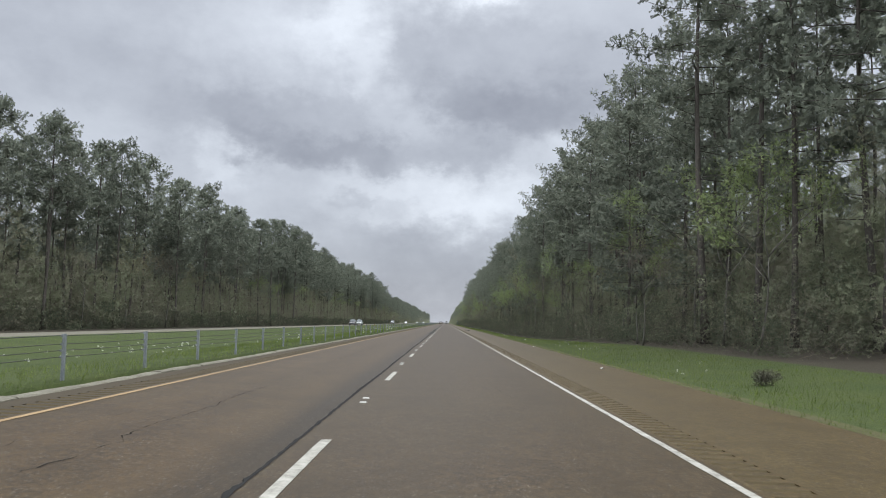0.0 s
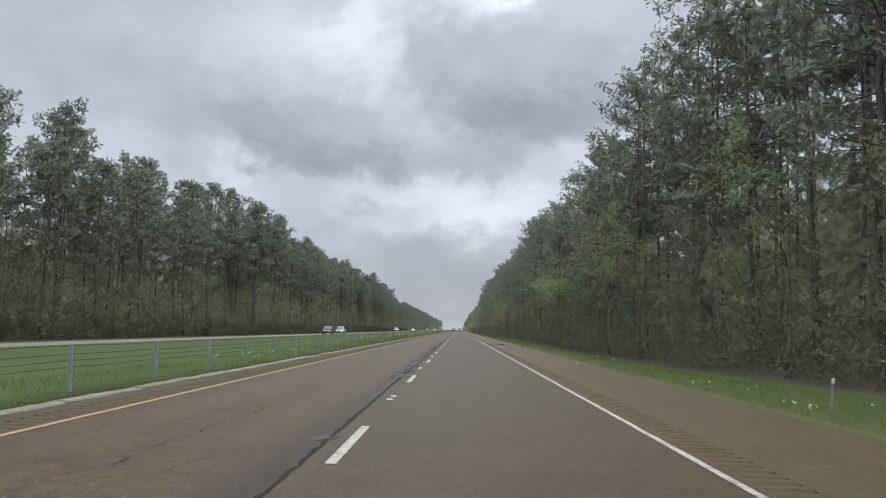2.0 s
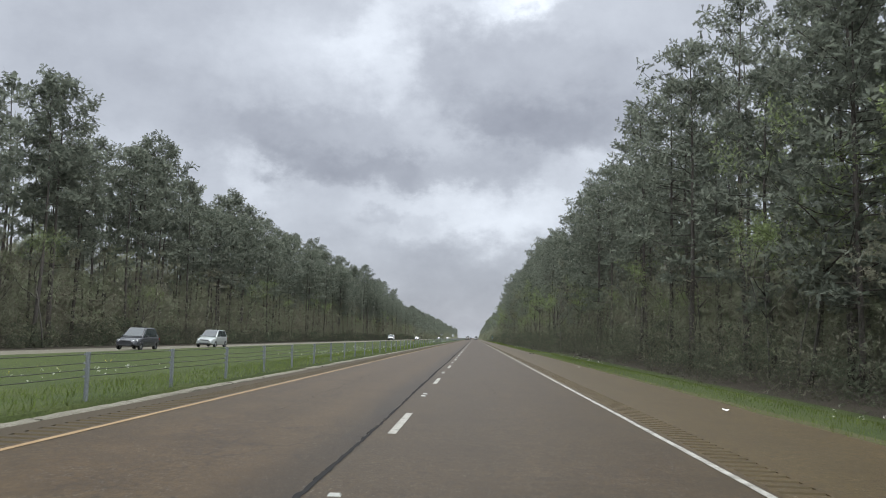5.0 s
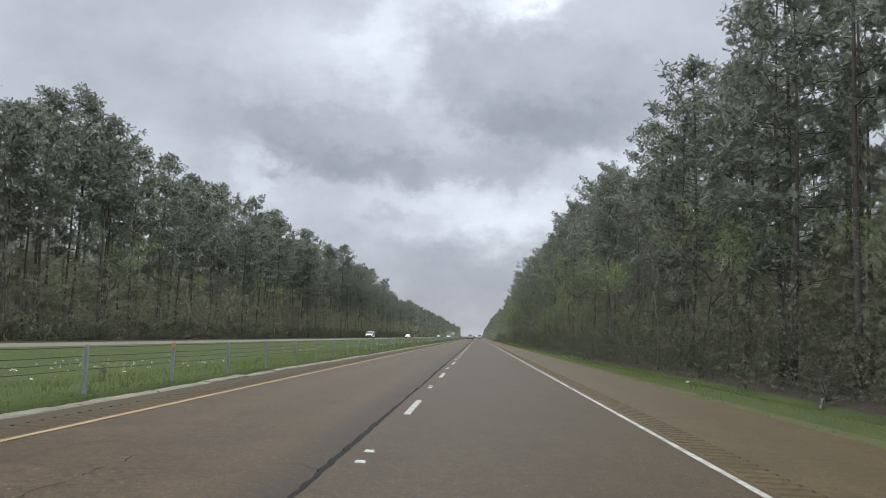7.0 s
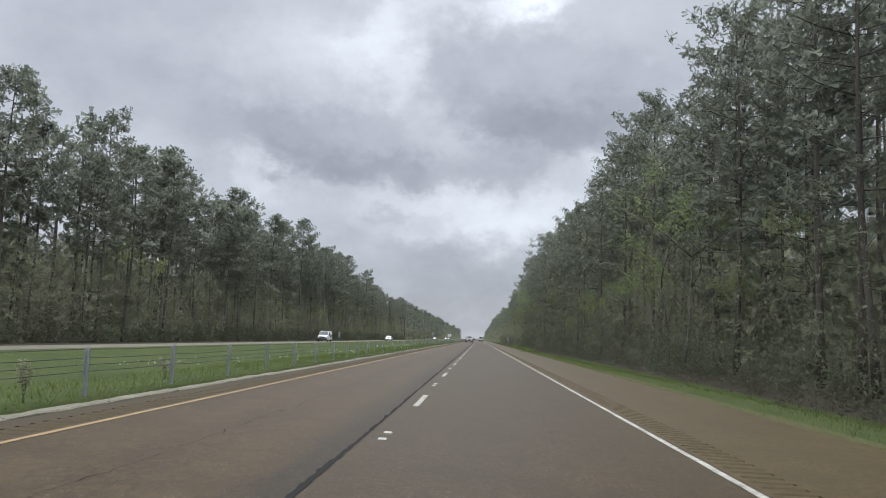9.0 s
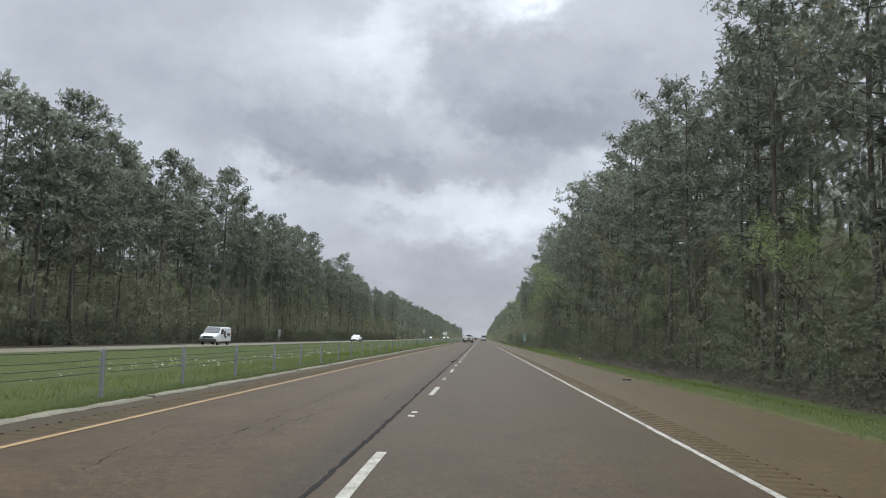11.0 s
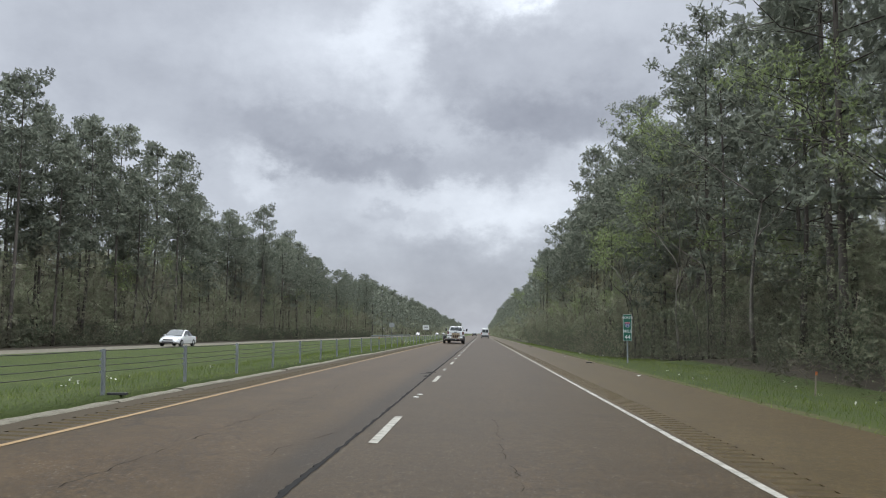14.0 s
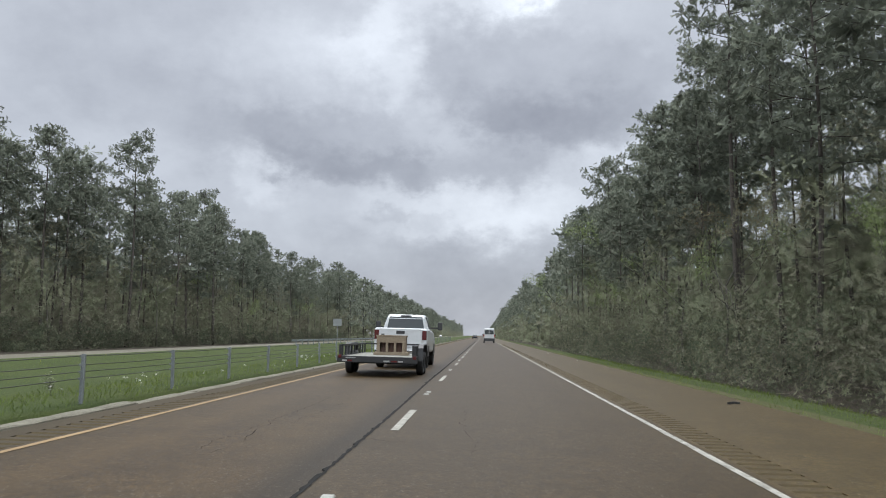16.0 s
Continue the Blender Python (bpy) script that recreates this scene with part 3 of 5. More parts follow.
for x, y, rx, ry, mat in ((-0.30, 79.5, 0.16, 0.3, M_PATCH), (-0.36, 84.2, 0.14, 0.25, M_PATCH), (-0.40, 90.5, 0.15, 0.3, M_PATCH), (-0.30, 240.6, 0.17, 0.45, M_TAR), (-0.26, 243.9, 0.16, 0.35, M_TAR), (-0.36, 300.2, 0.2, 0.22, M_PATCH),
                          (-0.38, 437.2, 0.16, 0.55, M_TAR), (-0.34, 438.3, 0.14, 0.4, M_TAR), (-0.28, 439.2, 0.19, 0.12, M_PATCH), (-0.16, 437.8, 0.06, 0.5, M_PATCH), (-0.46, 525.6, 0.16, 0.22, M_PATCH), (-0.38, 526.4, 0.15, 0.35, M_TAR), (-0.36, 524.3, 0.12, 0.3, M_TAR)):
    repair_patch(x, y, rx, ry, mat, k, 0.0045 if mat is M_PATCH else 0.0030)
    k += 1
# short cracks that run across from the seam
for k in range(70):
    y = 12 + k * 9.3 + rng.uniform(-4, 4)
    ln, side = rng.uniform(0.25, 0.9), rng.choice((-1, -1, -1, 1))
    V, F = [], []
    for i in range(15):
        x = SEAM + side * ln * i / 14
        yy = y + 0.25 * noise.noise((k, i * 0.2, 0)) + 0.10 * noise.noise((k, i * 0.9, 4)) - 0.1 * side * i / 14
        w = 0.015 * (1.05 - i / 14) * (0.6 + 0.8 * abs(noise.noise((k, i * 1.3, 9))))
        z = road_z(x) + (-0.0125 if side < 0 else 0.0055)
        V += [(x, yy - w, z), (x, yy + w, z)]
        if i:
            F.append((2 * i - 2, 2 * i - 1, 2 * i + 1, 2 * i))
    child("crack", mesh_of("crack", V, F, M_CRACK), road)

# ---- opposite carriageway ----


def far_z(x):
    return -0.10 + 0.024 * (x + 22.3)


def far_strip(name, x0, x1, dz, mat, parent=None, y0=Y0, y1=Y1, thick=0.0):
    V = [(x, y, far_z(x) + dz - t) for t in (0, thick) for y in (y0, y1) for x in (x0, x1)]
    F = [(0, 1, 3, 2)] + ([(0, 2, 6, 4), (1, 5, 7, 3)] if thick else [])
    me = mesh_of(name, V, F, mat)
    return child(name, me, parent) if parent else new(name, me)


opp = far_strip("road_opposite", -34.0, -22.3, 0, M_OPP, None, thick=0.3)
tagged(opp, "pale asphalt carriageway for the oncoming traffic beyond the median", "road", kind="structure")
far_strip("edge_line", -23.7, -23.58, 0.006, M_YELLOW, opp)
far_strip("edge_line", -31.0, -30.88, 0.006, M_WHITE, opp)
for k in range(0, 90):
    far_strip("lane_dash", -27.35, -27.24, 0.006, M_WHITE, opp, k * DASH, k * DASH + 3.05)

# ---- kerb and cable barrier along the median ----
rng = random.Random(21)
kerb = tagged(new("kerb"), "low weathered concrete kerb between shoulder and median grass", "kerb", kind="structure")
kerb_me = []
for v in range(4):
    V, F = [], []
    for i in range(13):
        y = 0.25 * i
        for x, z in ((-0.17, -0.35), (-0.17, 0.035), (-0.13, 0.047), (0.05, 0.047), (0.085, 0.030), (0.17, -0.35)):
            chip = 0.030 * noise.noise((v * 3.0, y * 1.7, x * 4)) + 0.020 * noise.noise((v * 5.0, y * 5.0, x * 9))
            V.append((x + (chip if z > 0 else 0), y + (0.01 if i == 0 else 0), z + (0.7 * chip if z > 0 else 0)))
        if i:
            F += [(6 * i - 6 + j, 6 * i - 5 + j, 6 * i + 1 + j, 6 * i + j) for j in range(5)]
    F += [(5, 4, 3, 2, 1, 0), tuple(72 + j for j in range(6))]
    kerb_me.append(mesh_of("kerb_stone", V, F, M_KERB))
for k in range(0, 252):
    child("kerb_stone", kerb_me[k % 4], kerb, pose(-4.80 + rng.uniform(-0.025, 0.025), k * 3.0, 0.050 + rng.uniform(-0.015, 0.012), rng.uniform(-0.25, 0.25), 1.2, rng.uniform(-0.35, 0.35)))
bm = bmesh.new()
box_bm(bm, -4.98, -4.60, 756, Y1, -0.3, 0.19, 0.0)
child("kerb_run", bm_mesh("kerb_run", bm, M_KERB), kerb)

barrier = tagged(new("cable_barrier"), "galvanized steel post barrier with four slack cables in the median", "barrier")
POST = 3.9355
bm = bmesh.new()
for b in ((-0.028, 0.028, -0.006, 0.006, -0.3, 0.80), (-0.030, -0.022, -0.024, 0.024, -0.3, 0.80), (0.022, 0.030, -0.024, 0.024, -0.3, 0.80)):
    box_bm(bm, *b)
for z in (0.40, 0.51, 0.62, 0.765):
    box_bm(bm, -0.062, -0.030, -0.02, 0.02, z - 0.02, z + 0.02)
post_me = bm_mesh("post", bm, M_STEEL)
bm = bmesh.new()
box_bm(bm, -0.038, 0.038, -0.032, 0.032, 0.70, 0.81, 0.004)
cap_me = bm_mesh("post_cap", bm, plain("orange_reflector", (0.30, 0.17, 0.05), 0.5))
XB = -5.30


def post_y(k):
    """Where a post stands along the road; the spacing drifts a little."""
    y = 1.722 + k * POST
    return y + float(np.interp(y, [0, 20, 78, 147, 269, 322, 340, 428, 463, 500, 519, 570], [0.2, 0.2, 0.04, -0.07, -0.18, 0.07, 0.06, -0.13, -0.36, 0, 0.40, 0.03]))


for k in range(-2, 188):
    y = post_y(k)
    p = child("post", post_me, barrier, pose(XB + rng.uniform(-0.02, 0.02), y, 0.13, rng.uniform(-1.2, 1.2), rng.uniform(-1.2, 1.2), rng.uniform(-6, 6)))
    if k % 24 == 20:
        child("post_cap", cap_me, p, label="orange reflector sleeve")
for z in (0.40, 0.51, 0.62, 0.765):
    path = [((XB - 0.07, 1.722 + k * POST / 2, 0.13 + z + (0.012 * noise.noise((z, k * 0.3, 0)) - (0.012 if k % 2 else 0))), 0.0085) for k in range(-4, 376)]
    V, F = tubes([path], 4)
    child("cable", mesh_of("cable", V, F, M_CABLE, True), barrier)

# ---- trees ----


def blades(rs, centres, radii, per, length, width, flat=0.75):
    """Loose needles or leaves: per triangles about each centre, pointing outwards."""
    c = np.repeat(np.asarray(centres, float), per, axis=0)
    r = np.repeat(np.asarray(radii, float), per)
    d = rs.normal(size=(len(c), 3))
    d /= np.linalg.norm(d, axis=1)[:, None]
    off = d * (r * rs.uniform(0.15, 1.0, len(c)) ** 0.6)[:, None]
    off[:, 2] *= flat
    base = c + off
    ax = d + rs.normal(size=d.shape) * 0.6
    ax /= np.linalg.norm(ax, axis=1)[:, None]
    side = np.cross(ax, rs.normal(size=d.shape))
    side /= np.linalg.norm(side, axis=1)[:, None] + 1e-9
    ln = (length * rs.uniform(0.6, 1.3, len(c)))[:, None]
    wd = (width * rs.uniform(0.6, 1.3, len(c)))[:, None]
    out = np.stack([base - side * wd, base + side * wd, base + ax * ln], axis=1)
    return out


def pine_data(seed, h, low, reach, limbs, tufts, per, leaf, sides=6, detail=2, puff=0.55):
    """A loblolly pine: trunk and limbs as tubes, a rounded crown of needle puffs along the outer half of each limb."""
    r = random.Random(seed)
    rs = np.random.RandomState(seed)
    bx, by = r.uniform(-1, 1), r.uniform(-1, 1)

    def axis(z):
        f = z / h
        return Vector((bx * 0.5 * math.sin(f * 3.0), by * 0.5 * math.sin(f * 2.6), z))
    rad = 0.0072 * h + 0.02
    n = 8
    trunk = [(axis(h * i / n), max(0.03, rad * (1.25 if i == 0 else 1) * (1 - 0.88 * (i / n) ** 1.15))) for i in range(n + 1)]
    trunk[0] = (axis(0) - Vector((0, 0, 0.3)), trunk[0][1] * 1.15)
    arms, centres, radii = [], [], []
    turn = r.uniform(0, 6.28)
    for i in range(limbs):
        g = (i + r.uniform(0.0, 1.0)) / limbs
        f = low + (0.97 - low) * g
        turn += 2.4 + r.uniform(-0.5, 0.5)
        ln = reach * float(np.interp(g, [0, 0.15, 0.45, 0.75, 0.92, 1.0], [0.55, 0.85, 1.0, 0.80, 0.52, 0.28])) * r.uniform(0.6, 1.12)
        d = Vector((math.cos(turn), math.sin(turn), 0))
        w = Vector((-d.y, d.x, 0))
        up = float(np.interp(g, [0, 0.5, 1], [0.02, 0.30, 0.85])) + r.uniform(-0.1, 0.12)
        p0 = axis(f * h)
        p1 = p0 + d * ln * 0.5 + Vector((0, 0, ln * up * 0.30)) + w * r.uniform(-0.1, 0.1) * ln
        p2 = p0 + d * ln + Vector((0, 0, ln * up)) + w * r.uniform(-0.2, 0.2) * ln
        arms.append([(p0, max(0.030, rad * 0.34 * (1.2 - f))), (p1, max(0.022, rad * 0.20 * (1.2 - f))), (p2, 0.012)])
        for j in range(tufts):
            k = 1.0 - 0.62 * (j / tufts) ** 0.9 + r.uniform(-0.06, 0.06)
            q = p1.lerp(p2, max(0.0, k * 2 - 1)) if k > 0.5 else p0.lerp(p1, k * 2)
            side = r.uniform(-1, 1) * (0.16 + 0.30 * math.sin(math.pi * min(1, k))) * ln
            c = q + w * side + d * abs(side) * 0.3 + Vector((0, 0, r.uniform(-0.10, 0.42) * puff + 0.12 * abs(side)))
            if detail > 1 and j % 4 == 1 and abs(side) > 0.2:
                arms.append([(q, 0.018), (c, 0.008)])
            centres.append(c)
            radii.append(puff * r.uniform(0.65, 1.15))
    for j in range(6):
        centres.append(axis(h * (0.945 + 0.013 * j)) + Vector((r.uniform(-0.5, 0.5), r.uniform(-0.5, 0.5), 0)))
        radii.append(puff * 0.85)
    for i in range(6):  # dead stubs below the crown
        z0 = h * r.uniform(0.2, max(0.25, low))
        a = r.uniform(0, 2 * math.pi)
        ln = r.uniform(0.5, 2.0)
        arms.append([(axis(z0), 0.03), (axis(z0) + Vector((math.cos(a) * ln, math.sin(a) * ln, r.uniform(-0.2, 0.5))), 0.008)])
    V, F = tubes([trunk], sides)
    V2, F2 = tubes(arms if detail else [], 3)
    F = F + [tuple(len(V) + i for i in f) for f in F2]
    return V + V2, F, puffs(rs, centres, radii, per, leaf, slim=0.30)


def puffs(rs, centres, radii, per, leaf, flat=0.62, slim=0.42):
    """Rounded puffs of small sprays of needles or leaves: per triangles of about that size in each."""
    c = np.repeat(np.asarray([tuple(v) for v in centres], float), per, axis=0)
    r = np.repeat(np.asarray(radii, float), per)
    d = rs.normal(size=c.shape)
    d /= np.linalg.norm(d, axis=1)[:, None]
    off = d * (r * rs.uniform(0.1, 1.0, len(c)) ** 0.5)[:, None]
    off[:, 2] *= flat
    c = c + off
    u = d + rs.normal(size=c.shape) * 0.7
    u /= np.linalg.norm(u, axis=1)[:, None]
    w = np.cross(u, rs.normal(size=c.shape))
    w /= np.linalg.norm(w, axis=1)[:, None] + 1e-9
    size = (leaf * rs.uniform(0.6, 1.35, len(c)))[:, None]
    return np.stack([c - u * size * 0.75, c + (u * 0.85 + w * slim) * size, c + (u * 0.85 - w * slim) * size], axis=1)


def broadleaf_data(seed, h, leaf_n, leaf_size, low=0.25, spread=0.30, twigs=True, fine=1.0):
    """A slender deciduous tree in early spring: forked limbs, fine twigs, few or many leaves."""
    r = random.Random(seed)
    rs = np.random.RandomState(seed)
    paths, ends = [], []

    def grow(p, d, ln, rad, depth):
        pts = [(p, rad)]
        q = p
        for s in range(4):
            d = (d + Vector((r.uniform(-1, 1), r.uniform(-1, 1), r.uniform(-0.25, 0.6))) * (0.12 if depth > 2 else 0.34)).normalized()
            q = q + d * ln / 4
            pts.append((q, rad * (1 - 0.18 * (s + 1))))
            if depth > 0 and s > 1:
                for _ in range(r.choice((1, 2))):
                    a = r.uniform(0, 2 * math.pi)
                    e = (d * 0.75 + Vector((math.cos(a), math.sin(a), r.uniform(-0.05, 0.5))) * 0.75).normalized()
                    grow(q, e, ln * r.uniform(0.5, 0.75), rad * 0.45, depth - 1)
        paths.append(pts)
        if depth <= 1:
            ends.append(q)
            ends.append(p.lerp(q, 0.5))
    trunk_top = h * r.uniform(0.45, 0.6)
    p = Vector((0, 0, -0.2))
    grow(p, Vector((r.uniform(-0.1, 0.1), r.uniform(-0.1, 0.1), 1)).normalized(), trunk_top, 0.008 * h + 0.02, 3)
    V, F = tubes(paths, 3)
    parts = []
    if leaf_n:
        parts = puffs(rs, ends, [0.050 * h] * len(ends), leaf_n, leaf_size, 0.9)
    tw = blades(rs, ends, [0.05 * h] * len(ends), 7, 0.75 * fine, 0.010, 1.0) if twigs else None
    return V, F, parts, tw


def make_tree(name, V, F, tri, bark, leaf, label, category, crown="crown", tw=None):
    t = new(name)
    child("trunk", mesh_of("trunk", V, F, bark, True), t)
    if tri is not None and len(tri):
        child(crown, soup(crown, tri, leaf), t)
    if tw is not None:
        child("twiggage", soup("twiggage", tw, M_TWIG), t)["kind"] = "stuff"
    return tagged(t, label, category)


def wood_edge(side, y):
    """Where the bushes at the wood's edge begin, beside the motorway."""
    if side > 0:
        base = np.interp(y, [0, 200, 300, 400, 480, 505, 530, 540, 555, 575, 610, 1500], [14.8, 14.0, 13.4, 13.2, 13.6, 12.3, 12.0, 14.0, 13.2, 11.4, 10.2, 10.2])
    else:
        base = -46.0
    return float(base) + side * 1.0 * noise.noise((y * 0.06, side, 0))


def pine_line(side, y):
    """The first row of pines."""
    return (18.3 if side > 0 else -47.5) + side * 1.2 * noise.noise((y * 0.05, side, 4))


PINE_LABEL = "tall dark green pine with a bare brown trunk"
PINE_LABEL_2 = "full-crowned dark green pine, branched low down"
near = []   # pines for the near edge
for i, (h, low, reach, limbs) in enumerate(((22.5, 0.44, 4.0, 27), (20.5, 0.24, 3.9, 34), (23.5, 0.52, 3.9, 22), (18.5, 0.18, 3.8, 34), (21.5, 0.36, 4.2, 31), (22.5, 0.30, 4.0, 34))):
    V, F, tri = pine_data(100 + i, h, low, reach, limbs, 8, 16, 0.275, puff=0.57)
    t = make_tree("pine_tree", V, F, tri, M_BARK, M_PINE, PINE_LABEL if low > 0.4 else PINE_LABEL_2, "tree")
    t["group"] = "pines along the motorway"
    near.append(t)
mid = []
for i, (h, low, reach, limbs) in enumerate(((22.0, 0.50, 3.3, 25), (20.0, 0.42, 3.4, 27), (23.5, 0.56, 3.2, 23), (21.0, 0.46, 3.5, 26), (18.0, 0.40, 3.2, 24))):
    V, F, tri = pine_data(200 + i, h, low, reach, limbs, 7, 15, 0.35, 5, 1, 0.68)
    t = make_tree("pine_tree", V, F, tri, M_BARK, M_PINE, PINE_LABEL, "tree")
    t["group"] = "pines along the motorway"
    mid.append(t)

rng = random.Random(33)


def place(kinds, used, x, y, lo, hi):
    i = rng.randrange(len(kinds))
    s = rng.uniform(lo, hi)
    m = pose(x, y, ground_z(x, y) - 0.05, 0, 0, rng.uniform(0, 360))
    if i not in used:
        used.add(i)
        t = kinds[i]
        t.matrix_basis = m
    else:
        t = copy_thing(kinds[i], m)
    t.scale = (s, s, s * rng.uniform(0.95, 1.05))
    return t


def tallness(side, y):
    """Least and greatest size of the pines along the road."""
    if side > 0:
        k = float(np.interp(y, [0, 150, 182, 207, 238, 295, 316, 345, 385, 420, 463, 512, 535, 551, 580, 600, 625, 662, 744], [1.27, 1.27, 1.18, 1.24, 1.18, 1.16, 1.20, 1.12, 1.21, 1.22, 1.27, 1.34, 1.33, 1.27, 1.20, 1.25, 1.30, 1.22, 1.12]))
    else:
        k = float(np.interp(y, [0, 170, 250, 380, 470, 485, 510, 530, 600, 680, 780, 800, 838, 866, 1000], [1.24, 1.24, 1.31, 1.33, 1.32, 1.42, 1.42, 1.36, 1.34, 1.22, 1.13, 0.92, 0.88, 1.26, 1.22]))
    return k * 0.86, k * 1.06


used_near, used_mid = set(), set()
y = 34.0
while y < 730:
    place(*((near, used_near) if y < 605 else (mid, used_mid)), pine_line(1, y) + rng.uniform(-0.4, 4.6), y, *tallness(1, y))
    y += rng.uniform(3.4, 6.4)
y = 84.0
while y < 860:
    place(mid, used_mid, pine_line(-1, y) - rng.uniform(0.0, 5.5), y, *tallness(-1, y))
    y += rng.uniform(3.8, 7.0)

# deeper rows and the far wood: joined, for nobody could count them


def forest(name, rows, kinds, seed, label):
    r = random.Random(seed)
    rs = np.random.RandomState(seed)
    VV, FF, TT, base = [], [], [], 0
    for x_off, y0, y1, gap, side in rows:
        y = y0
        while y < y1:
            V, F, tri = kinds[r.randrange(len(kinds))]
            x = pine_line(side, y) + side * (x_off + r.uniform(-2.0, 2.0))
            a, s = r.uniform(0, 6.28), r.uniform(*tallness(side, y)) * 0.96
            ca, sa = math.cos(a) * s, math.sin(a) * s
            rot = np.array([[ca, sa, 0], [-sa, ca, 0], [0, 0, s]])
            o = np.array([x, y, ground_z(x, y) - 0.05])
            VV.append(V @ rot + o)
            FF.append(F + base)
            base += len(V)
            TT.append(tri @ rot + o)
            y += gap * r.uniform(0.6, 1.4)
    V = np.concatenate(VV)
    F = np.concatenate(FF)
    me = soup(name + "_trunks", V[F], M_BARK)
    t = new(name)
    tagged(t, label, "wood", kind="stuff")
    child("trunks", me, t)
    child("crowns", soup(name + "_crowns", np.concatenate(TT), M_PINE), t)
    return t


def as_arrays(data):
    V, F, tri = data
    tr = []
    for f in F:
        for i in range(1, len(f) - 1):
            tr.append((f[0], f[i], f[i + 1]))
    return np.array([tuple(v) for v in V]), np.array(tr), tri


deep_kinds = [as_arrays(pine_data(300 + i, h, low, 3.2, 13, 4, 5, 0.68, 4, 0, 0.85)) for i, (h, low) in enumerate(((22, 0.45), (20, 0.38), (23.5, 0.52), (18.5, 0.4)))]
far_kinds = [as_arrays(pine_data(340 + i, h, low, 3.4, 14, 4, 6, 0.90, 3, 0, 1.0)) for i, (h, low) in enumerate(((21, 0.2), (22.5, 0.25), (19.5, 0.15)))]
rows = []
for x_off in (6.5, 13.0):
    rows.append((x_off, 30.0, 740, 5.4, 1))
    rows.append((x_off, 90.0, 870, 6.0, -1))
forest("pine_wood", rows, deep_kinds, 51, "dense pine wood behind the first row of trees")
rows = []
for x_off in (2.0, 8.0):
    rows.append((x_off, 735, 1500, 9.0, 1))
    rows.append((x_off, 865, 1500, 9.0, -1))
for x_off in (2.0, 10.0):
    rows.append((x_off, 1500, 2600, 26.0, 1))
    rows.append((x_off, 1500, 2600, 26.0, -1))
forest("distant_wood", rows, far_kinds, 52, "distant pine wood on both sides of the road")


# undergrowth: leaves and dry twigs from the ground up
def undergrowth(name, side, y0, y1, n, x_lo, x_hi, z_hi, length, width, mat, label, seed, clump=0.9, per=9, leaves=True):
    rs = np.random.RandomState(seed)
    ys = rs.uniform(y0, y1, n)
    edge = np.array([wood_edge(side, float(v)) for v in ys])
    line = np.array([pine_line(side, float(v)) for v in ys])
    dx = rs.uniform(0, 1, n)
    xs = edge + side * x_lo + (line - edge + side * (x_hi - x_lo)) * dx
    dx = dx * 8
    tall = z_hi * (0.55 + 0.45 * np.array([noise.noise((float(v) * 0.11, seed, float(d) * 0.2)) for v, d in zip(ys, dx)]))
    zs = np.abs(rs.uniform(0, 1, n)) ** 1.35 * np.maximum(0.35, tall)
    gz = np.array([ground_z(float(v), float(w)) for v, w in zip(xs, ys)])
    c, rad = np.stack([xs, ys, gz + zs + 0.1], 1), rs.uniform(0.4, 1.2, n) * clump
    tri = puffs(rs, c, rad, per, length, 0.8) if leaves else blades(rs, c, rad, per, length, width, 0.8)
    tri[:, :, 2] = np.maximum(tri[:, :, 2], np.repeat(gz, len(tri) // n)[:, None] - 0.1)
    return tagged(new(name, soup(name, tri, mat)), label, "undergrowth", kind="stuff")


BUSHES = "dark green bushes at the foot of the pines"
BRUSHWOOD = "dry brown brush and bare twigs under the trees"
YOUNG = "dull green understory of young trees among the trunks"
BARE = "grey-brown bare branches among the trunks"
DEEP = "dim green thicket deep in the wood"
undergrowth("undergrowth", 1, 34, 690, 6500, -0.2, 1.5, 6.0, 0.118, 0, M_BUSH, BUSHES, 61, 0.80, 36)
undergrowth("undergrowth", -1, 84, 860, 4500, -0.6, 2, 4.6, 0.27, 0, M_BUSH, BUSHES, 62, 1.1, 22)
undergrowth("dry_brush", 1, 34, 690, 2600, -0.4, 3, 4.5, 1.0, 0.007, M_TWIG, BRUSHWOOD, 63, 1.0, 6, False)
undergrowth("dry_brush", -1, 84, 860, 4000, 0.8, 4, 8.0, 1.3, 0.014, M_TWIG, BRUSHWOOD, 64, 1.0, 6, False)
undergrowth("understory", 1, 34, 720, 7300, 2.0, 5, 15.0, 0.16, 0, M_BRUSH, YOUNG, 81, 1.0, 30)
undergrowth("understory", -1, 84, 870, 6400, 0.4, 4, 19.0, 0.34, 0, M_BRUSH, YOUNG, 82, 1.3, 24)
undergrowth("dry_branches", 1, 34, 720, 3000, 1.0, 6, 15.0, 1.3, 0.008, M_TWIG, BARE, 83, 1.4, 6, False)
undergrowth("dry_branches", -1, 84, 870, 6500, 0.2, 5, 15.0, 1.4, 0.014, M_TWIG, BARE, 84, 1.5, 6, False)
undergrowth("thicket", 1, 34, 800, 7000, 6, 20, 18.0, 0.70, 0, M_BRUSH, DEEP, 65, 1.6, 9)
undergrowth("thicket", 1, 34, 800, 6500, 7, 20, 12.0, 0.75, 0, M_BRUSH, DEEP, 85, 1.7, 11)
undergrowth("thicket", -1, 84, 950, 5500, 4, 20, 12.0, 0.90, 0, M_BRUSH, DEEP, 86, 1.9, 9)
undergrowth("thicket", -1, 84, 950, 8500, 5, 24, 25.0, 0.95, 0, M_BRUSH, DEEP, 66, 1.9, 8)
